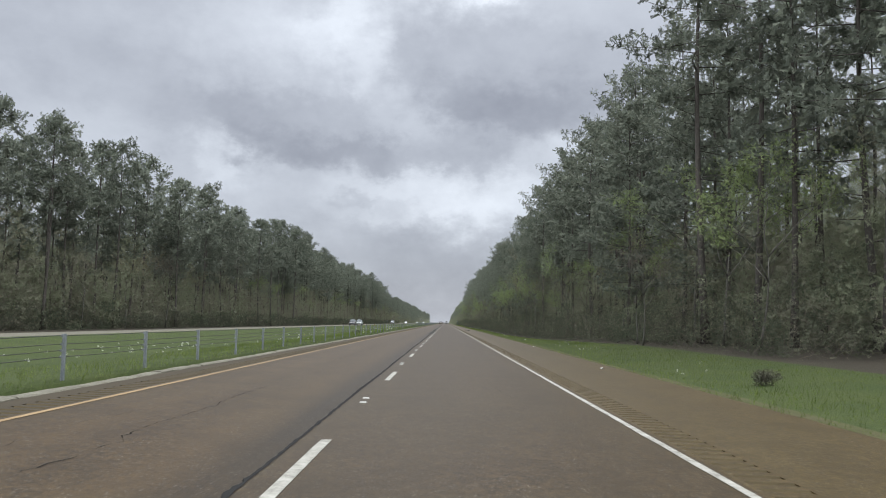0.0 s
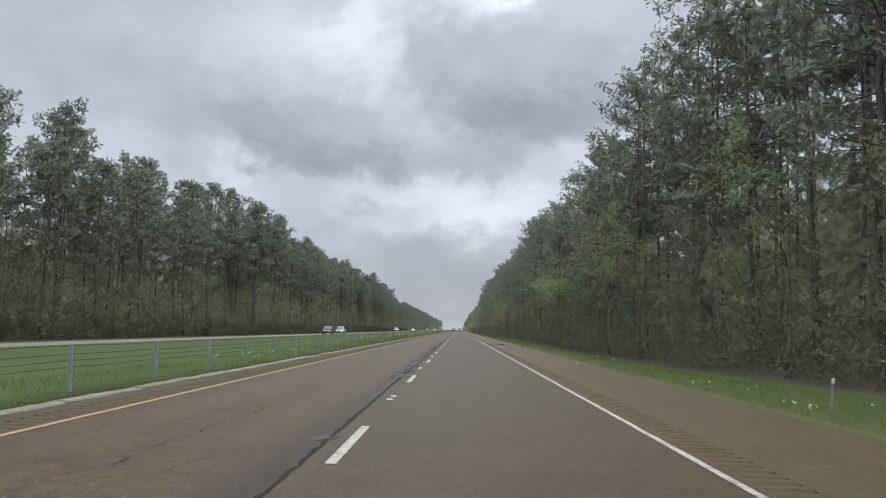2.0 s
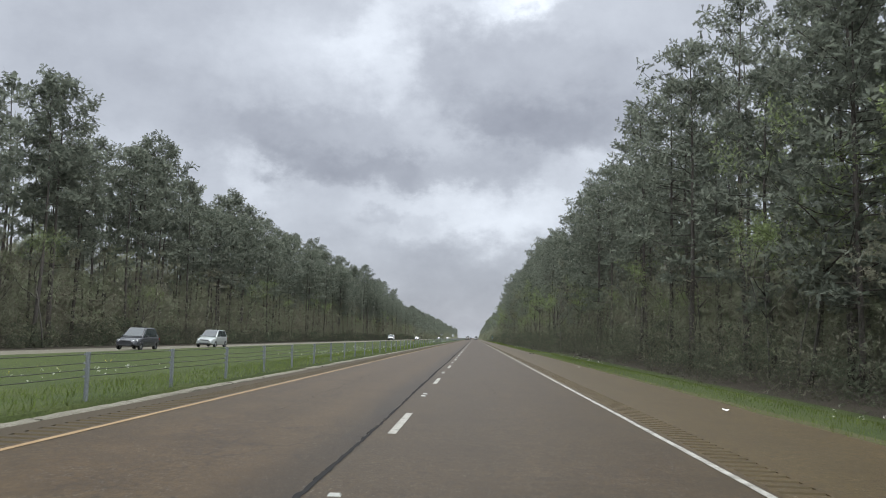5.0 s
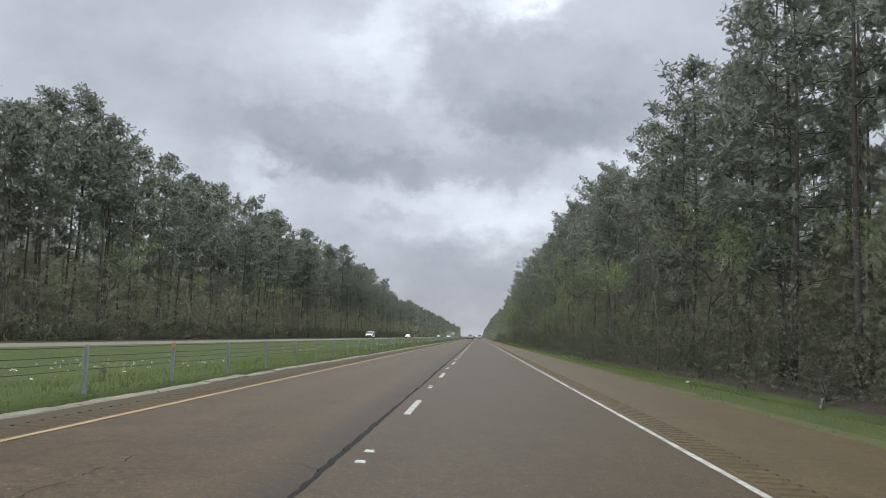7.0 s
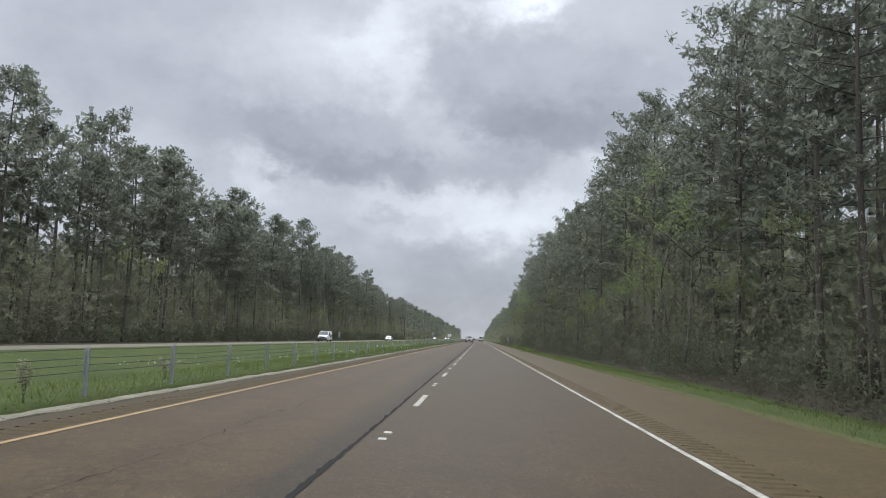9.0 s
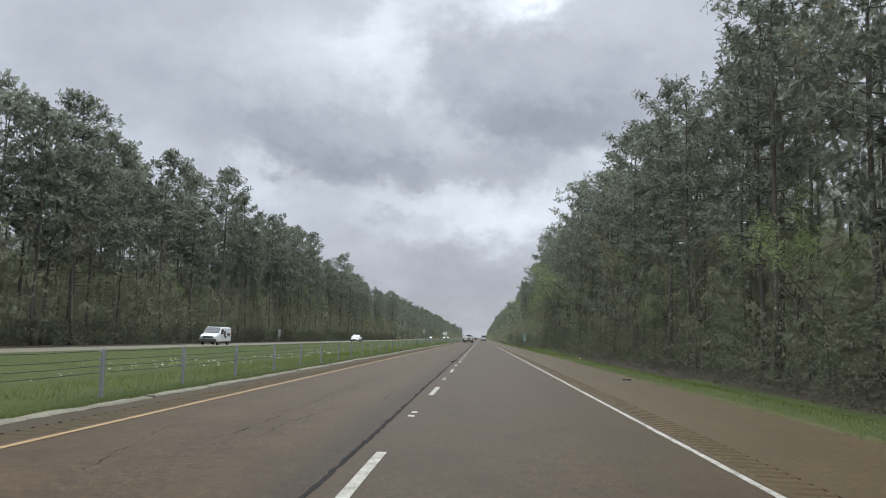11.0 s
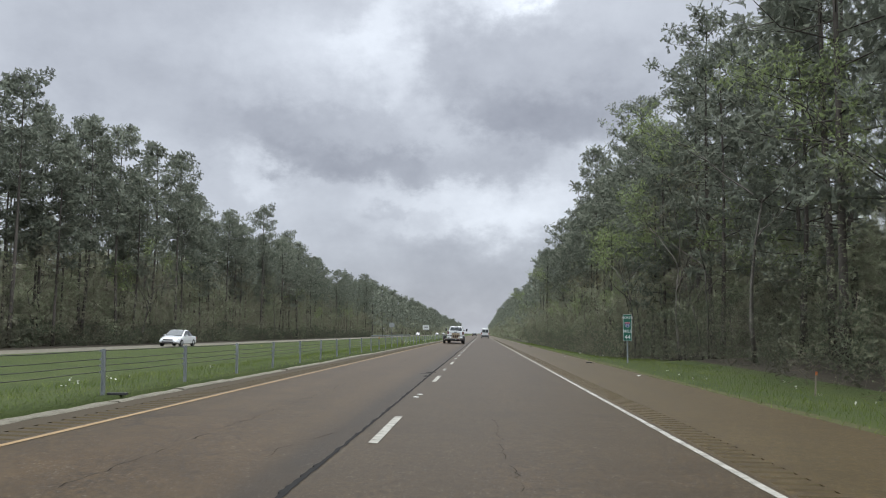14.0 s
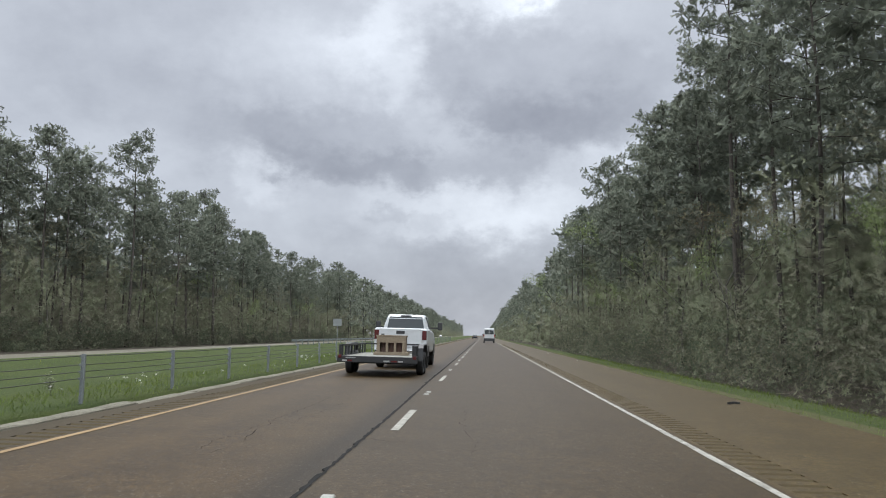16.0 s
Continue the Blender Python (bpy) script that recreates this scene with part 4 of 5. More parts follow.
undergrowth("deep_wood", 1, 34, 800, 5600, 18, 34, 22.0, 2.2, 0, M_BRUSH, DEEP, 87, 2.4, 11)
undergrowth("deep_wood", -1, 84, 950, 5200, 20, 40, 25.0, 2.4, 0, M_BRUSH, DEEP, 88, 2.6, 11)
undergrowth("distant_thicket", 1, 735, 2600, 2600, 4, 10, 17.0, 1.2, 0, M_BRUSH, "distant undergrowth", 67, 2.2, 9)
undergrowth("distant_thicket", -1, 865, 2600, 2600, 0, 10, 17.0, 1.2, 0, M_BRUSH, "distant undergrowth", 68, 2.2, 9)

# young spring trees and bare trees among the pines
spring, bare = [], []
for i, h in enumerate((10.0, 12.5, 8.5)):
    V, F, lv, tw = broadleaf_data(400 + i, h, 20, 0.125)
    t = make_tree("spring_tree", V, F, lv, M_GREYBARK, M_SPRING, "young broadleaf tree in fresh yellow-green leaf", "tree")
    spring.append(t)
for i, h in enumerate((11.0, 13.0)):
    V, F, lv, tw = broadleaf_data(420 + i, h, 17, 0.115)
    t = make_tree("budding_tree", V, F, lv, M_GREYBARK, M_RUSSET, "young broadleaf tree with russet spring buds", "tree")
    spring.append(t)
for i, h in enumerate((9.0, 11.0, 12.0)):
    V, F, lv, tw = broadleaf_data(440 + i, h, 0, 0.2)
    t = make_tree("bare_tree", V, F, None, M_GREYBARK, None, "bare pale grey sapling with fine twigs", "tree", tw=tw)
    bare.append(t)


def stand(kinds, i, used, x, y, s, turn):
    m = pose(x, y, ground_z(x, y) - 0.05, 0, 0, turn)
    key = kinds[i].name
    t = kinds[i] if key not in used else copy_thing(kinds[i], m)
    used.add(key)
    t.matrix_basis = m
    t.scale = (s, s, s)


used_s = set()
# (kind, distance along the road, metres beyond the first pines, size)
for i, y, dx, s in ((1, 143, -2.2, 1.1), (4, 157, -2.2, 0.9), (2, 187, -2.2, 1.05), (1, 310, -1.8, 1.0), (1, 546, -2.2, 1.45), (0, 565, -2.2, 1.6), (1, 580, -2.6, 1.2), (2, 588, -2.2, 1.5), (0, 45, -1.5, 1.0), (2, 52, -1.0, 1.2), (1, 60, 0, 1.0),
                    (0, 78, 0.5, 1.1), (2, 206, -1.6, 1.15), (0, 200, -2.0, 1.2), (1, 222, -1.0, 1.2), (3, 163, -1.0, 1.15), (4, 170, 0.5, 1.1), (2, 300, 0.5, 1.0), (2, 340, -0.8, 1.2),
                    (1, 387, -2.0, 1.4), (0, 394, -1.4, 1.45), (3, 484, -0.8, 1.25), (4, 492, 0.2, 1.25), (3, 478, 1.4, 1.2), (1, 532, -0.5, 1.15), (0, 578, 0.2, 1.3), (2, 586, -0.6, 1.5),
                    (2, 110, 1.0, 1.1), (0, 440, 0.8, 1.0), (1, 664, 1.0, 1.4), (0, 700, 0.0, 1.3), (2, 260, 0.6, 1.2), (4, 425, 0.4, 1.2), (1, 733, -1.5, 1.3), (3, 625, -2.0, 1.2)):
    stand(spring, i, used_s, pine_line(1, y) + dx, y, s, y * 37 % 360)
for k in range(38):
    y = 40 + k * 18 + rng.uniform(-8, 8)
    stand(spring, rng.choice((0, 1, 2, 2, 4)), used_s, pine_line(1, y) + rng.uniform(-0.8, 3.5), y, rng.uniform(0.7, 1.15), rng.uniform(0, 360))
for k in range(17):
    y = 90 + k * 44 + rng.uniform(-9, 9)
    stand(spring, rng.randrange(5), used_s, pine_line(-1, y) + rng.uniform(-2, 1.2), y, rng.uniform(0.9, 1.5), rng.uniform(0, 360))
for i, y, dx, s in ((0, 58, -4.2, 0.85), (1, 62, -3.6, 0.70), (2, 317, -3.2, 1.05), (0, 331, -2.6, 1.1), (1, 398, -1.2, 1.2), (2, 556, -1.8, 1.0), (0, 562, -1.0, 1.0), (1, 567, -1.5, 0.95), (2, 128, -0.5, 0.9), (0, 246, -0.5, 1.0), (2, 640, -1.0, 1.1)):
    stand(bare, i, used_s, pine_line(1, y) + dx, y, s, y * 53 % 360)
for k in range(18):
    y = 60 + k * 36 + rng.uniform(-9, 9)
    stand(bare, rng.randrange(3), used_s, pine_line(1, y) + rng.uniform(-1.0, 2.0), y, rng.uniform(0.7, 1.1), rng.uniform(0, 360))
for k in range(20):
    y = 80 + k * 36 + rng.uniform(-7, 7)
    stand(bare, rng.randrange(3), used_s, pine_line(-1, y) + rng.uniform(-2, 1.2), y, rng.uniform(0.9, 1.5), rng.uniform(0, 360))

# ---- grass ----


def grass(name, x0, x1, y0, y1, n, h, label, seed, mat=M_GRASS, top=None):
    rs = np.random.RandomState(seed)
    x = rs.uniform(x0, x1, n)
    y = rs.uniform(y0, y1, n)
    if top:
        fade = np.array([float(np.interp(v, [0, 90, 130, 430, 445, 495, 505], [13.4, 13.4, 13.2, 13.2, 10.8, 10.8, 13.2])) + 1.2 * noise.noise((float(v) * 0.15, 3, 0)) for v in y])
        keep = x < np.minimum(fade, np.array([wood_edge(1, float(v)) for v in y]) + 0.3)
    else:
        keep = x < 1e9
    x, y = x[keep], y[keep]
    z = np.array([ground_z(float(v), float(w)) for v, w in zip(x, y)])
    n = len(x)
    a = rs.uniform(0, 6.28, n)
    w = rs.uniform(0.005, 0.012, n)
    hh = h * rs.uniform(0.5, 1.3, n) * (0.75 + 0.5 * np.array([noise.noise((float(p) * 0.3, float(q) * 0.3, 2)) for p, q in zip(x, y)]))
    b = np.stack([x, y, z - 0.04], 1)
    s = np.stack([np.cos(a) * w, np.sin(a) * w, np.zeros(n)], 1)
    tip = b + np.stack([rs.normal(size=n) * 0.5 * hh, rs.normal(size=n) * 0.5 * hh, hh + 0.04], 1)
    return tagged(new(name, soup(name, np.stack([b - s, b + s, tip], 1), mat)), label, "grass", kind="stuff")


grass("grass", -9.5, -5.02, 5, 660, 90000, 0.15, "lush green median grass", 71)
grass("grass", -21.9, -9.5, 5, 700, 40000, 0.10, "lush green median grass", 73)
grass("grass", 6.95, 13.6, 12, 640, 115000, 0.12, "green roadside grass on the verge", 72, top=True)

# ---- vehicles ----
P_WHITE = plain("white_car_paint", (0.50, 0.51, 0.52), 0.25, 0.0, 0.08)
P_DARK = plain("dark_car_paint", (0.035, 0.036, 0.040), 0.25, 0.0, 0.08)
P_SILVER = plain("pale_car_paint", (0.30, 0.32, 0.31), 0.28, 0.2, 0.08)
P_GLASS = plain("tinted_glass", (0.020, 0.026, 0.028), 0.08, 0.0, 0.05, spec=0.8)
P_RUBBER = plain("tyre_rubber", (0.020, 0.020, 0.021), 0.85, 0.0, 0.2)
P_RIM = plain("wheel_rim", (0.38, 0.39, 0.40), 0.35, 0.7, 0.2)
P_BLACK = plain("black_steel", (0.022, 0.022, 0.024), 0.5, 0.1, 0.2)
P_PLASTIC = plain("black_plastic", (0.028, 0.028, 0.030), 0.6, 0.0, 0.2)
P_RED = plain("red_lens", (0.30, 0.018, 0.015), 0.2, 0.0, 0.1)
P_TAIL = plain("dark_red_lens", (0.085, 0.014, 0.014), 0.2, 0.0, 0.1)
P_LAMP = plain("clear_lamp", (0.55, 0.55, 0.54), 0.15, 0.0, 0.05)
P_DULL = plain("dull_tape", (0.30, 0.30, 0.29), 0.4, 0.0, 0.2)
P_DECK = rough_two("weathered_deck_boards", (0.17, 0.158, 0.142), (0.26, 0.245, 0.22), (0.12, 0.145, 0.125), 30, 3.0, 0.85, (6, 0.6, 1), world_space=False)
P_WOOD = rough_two("new_pine_timber", (0.19, 0.150, 0.108), (0.245, 0.20, 0.148), (0.16, 0.125, 0.088), 30, 3.0, 0.75, (1, 6, 6), world_space=False)
P_RUST = plain("red_brown_box", (0.085, 0.042, 0.028), 0.7, 0.0, 0.25)
P_CHROME = plain("chrome", (0.5, 0.5, 0.5), 0.2, 0.9, 0.1)


def loft(name, sections, mat, parent, cap=True, label="", smooth=True, sub=0):
    """A body through cross-sections along y: each a list of (x, z), and its y first."""
    V, F = [], []
    n = len(sections[0][1])
    for y, pts in sections:
        V += [(x, y, z) for x, z in pts]
    for i in range(len(sections) - 1):
        for k in range(n):
            k2 = (k + 1) % n
            F.append((i * n + k, i * n + k2, (i + 1) * n + k2, (i + 1) * n + k))
    if cap:
        F.append(tuple(range(n - 1, -1, -1)))
        F.append(tuple((len(sections) - 1) * n + k for k in range(n)))
    me = mesh_of(name, V, F, mat)
    b = bmesh.new()
    b.from_mesh(me)
    bmesh.ops.recalc_face_normals(b, faces=b.faces)
    b.to_mesh(me)
    b.free()
    ob = child(name, me, parent, label=label)
    bev = ob.modifiers.new("edge", "BEVEL")
    bev.width, bev.segments, bev.limit_method, bev.angle_limit = 0.035, 2, "ANGLE", radians(25)
    return ob


def ring(w0, w1, z0, z1, tuck=0.06):
    """A body section: w0 half-width at the bottom, w1 at the top, corners cut."""
    return [(-w0 + tuck, z0), (w0 - tuck, z0), (w0, z0 + tuck), ((w0 + w1) / 2 + 0.02, (z0 + z1) / 2), (w1, z1 - tuck), (w1 - tuck, z1),
            (-w1 + tuck, z1), (-w1, z1 - tuck), (-(w0 + w1) / 2 - 0.02, (z0 + z1) / 2), (-w0, z0 + tuck)]


def quad(name, pts, mat, parent, thick=0.012, label=""):
    """A thin plate from four corners, thickened along its normal."""
    p = [Vector(q) for q in pts]
    n = (p[1] - p[0]).cross(p[3] - p[0]).normalized() * thick
    V = [q + n for q in p] + [q - n for q in p]
    F = [(0, 1, 2, 3), (7, 6, 5, 4)] + [(i, i + 4, (i + 1) % 4 + 4, (i + 1) % 4) for i in range(4)]
    return child(name, mesh_of(name, V, F, mat), parent, label=label)


def wheel_meshes(r, w):
    prof = [(0.60, -0.42), (0.62, -0.5), (0.90, -0.5), (0.98, -0.40), (1.0, -0.25), (1.0, 0.25), (0.98, 0.40), (0.90, 0.5), (0.62, 0.5), (0.60, 0.42)]
    n = 28
    V, F = [], []
    for i in range(n):
        a = 2 * math.pi * i / n
        V += [(x * w, math.cos(a) * q * r, math.sin(a) * q * r) for q, x in prof]
    m = len(prof)
    for i in range(n):
        for k in range(m - 1):
            F.append((i * m + k, i * m + k + 1, ((i + 1) % n) * m + k + 1, ((i + 1) % n) * m + k))
    tyre = mesh_of("tyre", V, F, P_RUBBER, True)
    bm = bmesh.new()
    bmesh.ops.create_cone(bm, cap_ends=True, segments=20, radius1=0.61 * r, radius2=0.61 * r, depth=w * 0.55)
    bmesh.ops.create_cone(bm, cap_ends=True, segments=12, radius1=0.16 * r, radius2=0.13 * r, depth=w * 0.8)
    for k in range(5):
        a = k * 2 * math.pi / 5
        mat4 = Matrix.Rotation(a, 4, "Z") @ Matrix.Translation((0.36 * r, 0, 0)) @ Matrix.Diagonal((0.42 * r, 0.11 * r, w * 0.68, 1))
        bmesh.ops.create_cube(bm, size=1.0, matrix=mat4)
    bmesh.ops.rotate(bm, verts=bm.verts, cent=(0, 0, 0), matrix=Matrix.Rotation(math.pi / 2, 3, "Y"))
    rim = bm_mesh("rim", bm, P_RIM)
    return tyre, rim


def add_wheel(parent, me, x, y, z):
    t = child("wheel", None, parent, pose(x, y, z))
    child("tyre", me[0], t)
    child("rim", me[1], t)


def pickup():
    """White crew pickup seen from behind; origin on the road under its rear bumper, facing +y."""
    t = tagged(new("pickup_truck"), "white heavy-duty pickup truck towing a black trailer", "truck")
    W = 1.0
    # lower body: bed and cab sides
    loft("bed", [(0.12, ring(W * 0.96, W * 0.97, 0.62, 1.49)), (0.20, ring(W, W, 0.60, 1.51)), (2.05, ring(W, W, 0.60, 1.51)), (2.10, ring(W * 0.98, W * 0.98, 0.60, 1.49))], P_WHITE, t)
    loft("cab", [(2.13, ring(W, W * 0.97, 0.58, 1.46)), (4.3, ring(W, W * 0.97, 0.55, 1.46)), (5.35, ring(W * 0.99, W * 0.95, 0.58, 1.40)), (5.75, ring(W * 0.92, W * 0.86, 0.62, 1.32))], P_WHITE, t)
    loft("cab_roof", [(2.16, ring(0.90, 0.76, 1.42, 1.93, 0.05)), (2.34, ring(0.92, 0.74, 1.42, 2.07, 0.06)), (3.55, ring(0.92, 0.74, 1.42, 2.08, 0.06)), (4.35, ring(0.90, 0.82, 1.42, 1.52, 0.03))], P_WHITE, t)
    quad("rear_window", [(-0.74, 2.140, 1.52), (0.74, 2.140, 1.52), (0.66, 2.20, 1.97), (-0.66, 2.20, 1.97)], P_GLASS, t, 0.03)
    for s in (-1, 1):
        quad("side_window", [(s * 0.90, 2.45, 1.53), (s * 0.90, 3.95, 1.53), (s * 0.775, 3.5, 1.98), (s * 0.775, 2.5, 1.98)], P_GLASS, t, 0.03)
        box("tail_lamp", (s * 0.905 - 0.085, s * 0.905 + 0.085, 0.10, 0.24, 1.08, 1.43), P_TAIL, t, 0.02, "red tail lamp")
        mir = box("tow_mirror", (s * 1.30 - 0.10, s * 1.30 + 0.10, 3.66, 3.74, 1.48, 1.80), P_PLASTIC, t, 0.03, "black towing mirror")
        box("mirror_arm", (min(s * 0.93, s * 1.22), max(s * 0.93, s * 1.22), 3.68, 3.72, 1.54, 1.59), P_PLASTIC, mir)
        box("mud_flap", (s * 0.83 - 0.14, s * 0.83 + 0.14, 0.62, 0.64, 0.25, 0.66), P_RUBBER, t)
    tail = box("tailgate", (-0.80, 0.80, 0.085, 0.16, 0.80, 1.49), P_WHITE, t, 0.02)
    box("tailgate_handle", (-0.16, 0.16, 0.070, 0.10, 1.29, 1.41), P_PLASTIC, tail, 0.01, "black handle recess")
    box("tailgate_badge", (-0.72, -0.60, 0.078, 0.09, 1.24, 1.28), P_BLACK, tail)
    box("tailgate_rib", (-0.76, 0.76, 0.070, 0.10, 0.92, 0.96), P_WHITE, tail, 0.01)
    b = box("rear_bumper", (-0.95, 0.95, -0.06, 0.14, 0.50, 0.72), P_CHROME, t, 0.04, "chrome step bumper")
    quad("number_plate", [(-0.16, -0.075, 0.54), (0.16, -0.075, 0.54), (0.16, -0.075, 0.68), (-0.16, -0.075, 0.68)], P_LAMP, b, 0.004)
    box("third_brake_lamp", (-0.22, 0.22, 2.20, 2.30, 1.99, 2.04), P_BLACK, t, 0.01)
    for i in range(5):
        box("roof_marker", (-0.52 + i * 0.26 - 0.04, -0.52 + i * 0.26 + 0.04, 3.30, 3.42, 2.07, 2.10), P_PLASTIC, t, 0.01)
    box("chassis", (-0.55, 0.55, 0.1, 5.4, 0.36, 0.62), P_BLACK, t)
    w = wheel_meshes(0.41, 0.27)
    for s in (-1, 1):
        for y in (1.15, 4.75):
            add_wheel(t, w, s * 0.86, y, 0.41)
            box("wheel_arch", (s * 0.995 - 0.015, s * 0.995 + 0.015, y - 0.52, y + 0.52, 0.45, 0.90), P_PLASTIC, t, 0.01)
    return t


def trailer():
    """Black utility trailer with a board deck; origin on the road under its rear edge, facing +y."""
    t = tagged(new("utility_trailer"), "black steel utility trailer with weathered plank deck", "trailer")
    L, W, Z = 4.9, 1.03, 0.56
    for i in range(8):
        x = -W + 2 * W * (i + 0.5) / 8
        box("deck_board", (x - W / 8 + 0.006, x + W / 8 - 0.006, 0.05, L, Z, Z + 0.04), P_DECK, t, 0.004)
    rear = box("rear_beam", (-1.20, 1.20, -0.03, 0.07, Z - 0.14, Z + 0.045), P_BLACK, t, 0.01)
    for x, w, m in ((-0.98, 0.07, P_DULL), (-0.82, 0.07, P_TAIL), (0.28, 0.09, P_DULL), (0.50, 0.09, P_TAIL), (0.70, 0.07, P_DULL)):
        box("reflector_tape", (x - w, x + w, -0.038, -0.028, Z - 0.115, Z - 0.065), m, rear)
    box("maker_label", (-0.95, -0.65, -0.036, -0.030, Z - 0.02, Z + 0.005), P_DULL, rear)
    for s in (-1, 1):
        box("side_beam", (s * 1.06 - 0.03, s * 1.06 + 0.03, 0.0, L, Z - 0.12, Z + 0.05), P_BLACK, t, 0.006)
        rail = box("top_rail", (s * 1.06 - 0.03, s * 1.06 + 0.03, 0.02, L, Z + 0.33, Z + 0.39), P_BLACK, t, 0.006)
        for k in range(9):
            y = 0.05 + k * (L - 0.1) / 8
            box("upright", (s * 1.06 - 0.025, s * 1.06 + 0.025, y - 0.025, y + 0.025, Z, Z + 0.35), P_BLACK, t)
        # bowed fender over the wheels
        V, F = [], []
        prof = [(1.55, 0.50), (1.62, 0.86), (1.85, 0.97), (3.25, 0.97), (3.48, 0.86), (3.55, 0.50)]
        for y, z in prof:
            for x in (1.08, 1.25):
                V += [(s * x, y, z), (s * x, y, z - 0.03)]
        for i in range(len(prof) - 1):
            a, c = 4 * i, 4 * i + 4
            F += [(a, a + 2, c + 2, c), (a + 1, c + 1, c + 3, a + 3), (a + 2, a + 3, c + 3, c + 2), (a, c, c + 1, a + 1)]
        child("fender", mesh_of("fender", V, F, P_BLACK), t)
        w = wheel_meshes(0.36, 0.22)
        for y in (2.10, 3.00):
            add_wheel(t, w, s * 1.135, y, 0.36)
        lamp = box("tail_lamp", (s * 1.12 - 0.05, s * 1.12 + 0.05, -0.05, -0.02, Z - 0.02, Z + 0.08), P_TAIL, t, 0.01, "red lamp")
        box("lamp_post", (s * 1.12 - 0.04, s * 1.12 + 0.04, -0.02, 0.05, Z - 0.05, Z + 0.38), P_BLACK, t, 0.005)
        V, F = tubes([[((s * 1.0, L, Z - 0.05), 0.05), ((s * 0.08, L + 1.15, Z - 0.05), 0.05)]], 6)
        child("tongue_beam", mesh_of("tongue_beam", V, F, P_BLACK), t)
    box("front_rail", (-1.06, 1.06, L - 0.03, L + 0.03, Z + 0.33, Z + 0.39), P_BLACK, t)
    box("axle", (-1.03, 1.03, 2.05, 2.15, 0.32, 0.40), P_BLACK, t)
    box("axle", (-1.03, 1.03, 2.95, 3.05, 0.32, 0.40), P_BLACK, t)
    box("jack", (-0.05, 0.05, L + 0.75, L + 0.85, 0.25, 0.95), P_BLACK, t)
    box("coupler", (-0.07, 0.07, L + 1.05, L + 1.45, Z - 0.10, Z), P_BLACK, t, 0.01)
    return t


def crate():
    """Open timber crate on legs, lashed to the deck."""
    t = tagged(new("timber_crate"), "new pine timber crate standing on the trailer deck", "crate")
    for i in range(3):
        box("top_board", (-0.49, 0.49, -0.43 + i * 0.29, -0.15 + i * 0.29, 0.60, 0.64), P_WOOD, t, 0.004)
    for y in (-0.42, 0.38):
        box("side_board", (-0.47, 0.47, y, y + 0.04, 0.40, 0.598), P_WOOD, t, 0.004)
        box("foot_board", (-0.56, 0.56, y - 0.03, y + 0.09, 0.0, 0.10), P_WOOD, t, 0.004)
        for x in (-0.40, -0.13, 0.13, 0.40):
            box("post", (x - 0.04, x + 0.04, y + 0.002, y + 0.085, 0.10, 0.40), P_WOOD, t, 0.004)
    for x in (-0.47, 0.43):
        box("end_board", (x, x + 0.04, -0.375, 0.375, 0.10, 0.598), P_WOOD, t, 0.004)
    box("inner_box", (-0.34, 0.34, -0.28, 0.30, 0.10, 0.46), P_RUST, t, 0.01, "red-brown box inside the crate")
    return t


def passenger_van():
    """Long low van with a bonnet, origin under its rear bumper, facing +y."""
    t = tagged(new("delivery_van"), "white cargo van with dark side lettering on the opposite carriageway", "van")
    H = 2.06
    loft("body", [(0.0, ring(0.95, 0.86, 0.42, H - 0.10, 0.10)), (0.12, ring(1.0, 0.88, 0.38, H, 0.12)), (3.55, ring(1.0, 0.88, 0.36, H, 0.12)), (4.35, ring(1.0, 0.92, 0.36, 1.30, 0.08)),
                  (5.20, ring(0.99, 0.90, 0.38, 1.18, 0.08)), (5.50, ring(0.96, 0.88, 0.42, 1.02, 0.08))], P_WHITE, t)
    quad("windscreen", [(-0.84, 4.31, 1.40), (0.84, 4.31, 1.40), (0.80, 3.68, H - 0.08), (-0.80, 3.68, H - 0.08)], P_GLASS, t, 0.03)
    for s in (-1, 1):
        quad("side_window", [(s * 0.975, 3.10, 1.30), (s * 0.975, 4.05, 1.30), (s * 0.925, 3.60, 1.82), (s * 0.925, 3.10, 1.82)], P_GLASS, t, 0.035)
        box("head_lamp", (s * 0.74 - 0.15, s * 0.74 + 0.15, 5.40, 5.53, 0.80, 1.00), P_LAMP, t, 0.03, "clear head lamp")
        box("mirror", (s * 1.10 - 0.09, s * 1.10 + 0.09, 4.00, 4.08, 1.25, 1.55), P_PLASTIC, t, 0.02)
        box("tail_lamp", (s * 0.92 - 0.06, s * 0.92 + 0.06, -0.03, 0.08, 1.0, 1.45), P_RED, t, 0.015, "red tail lamp")
        for y0, y1, z0, z1 in ((2.30, 2.80, 1.00, 1.62), (1.95, 2.45, 0.82, 1.10), (0.45, 1.75, 1.22, 1.36), (0.70, 1.50, 1.05, 1.13)):
            box("side_lettering", (s * 0.985 - 0.02, s * 0.985 + 0.02, y0, y1, z0, z1), P_DARK, t)
        for y in (1.05, 4.55):
            add_wheel(t, VAN_WHEEL, s * 0.87, y, 0.36)
    box("grille", (-0.58, 0.58, 5.44, 5.54, 0.78, 1.00), P_BLACK, t, 0.01)
    box("front_bumper", (-0.96, 0.96, 5.42, 5.62, 0.36, 0.72), P_PLASTIC, t, 0.04)
    box("rear_bumper", (-0.94, 0.94, -0.10, 0.06, 0.36, 0.60), P_PLASTIC, t, 0.03)
    return t


VAN_WHEEL = wheel_meshes(0.36, 0.23)


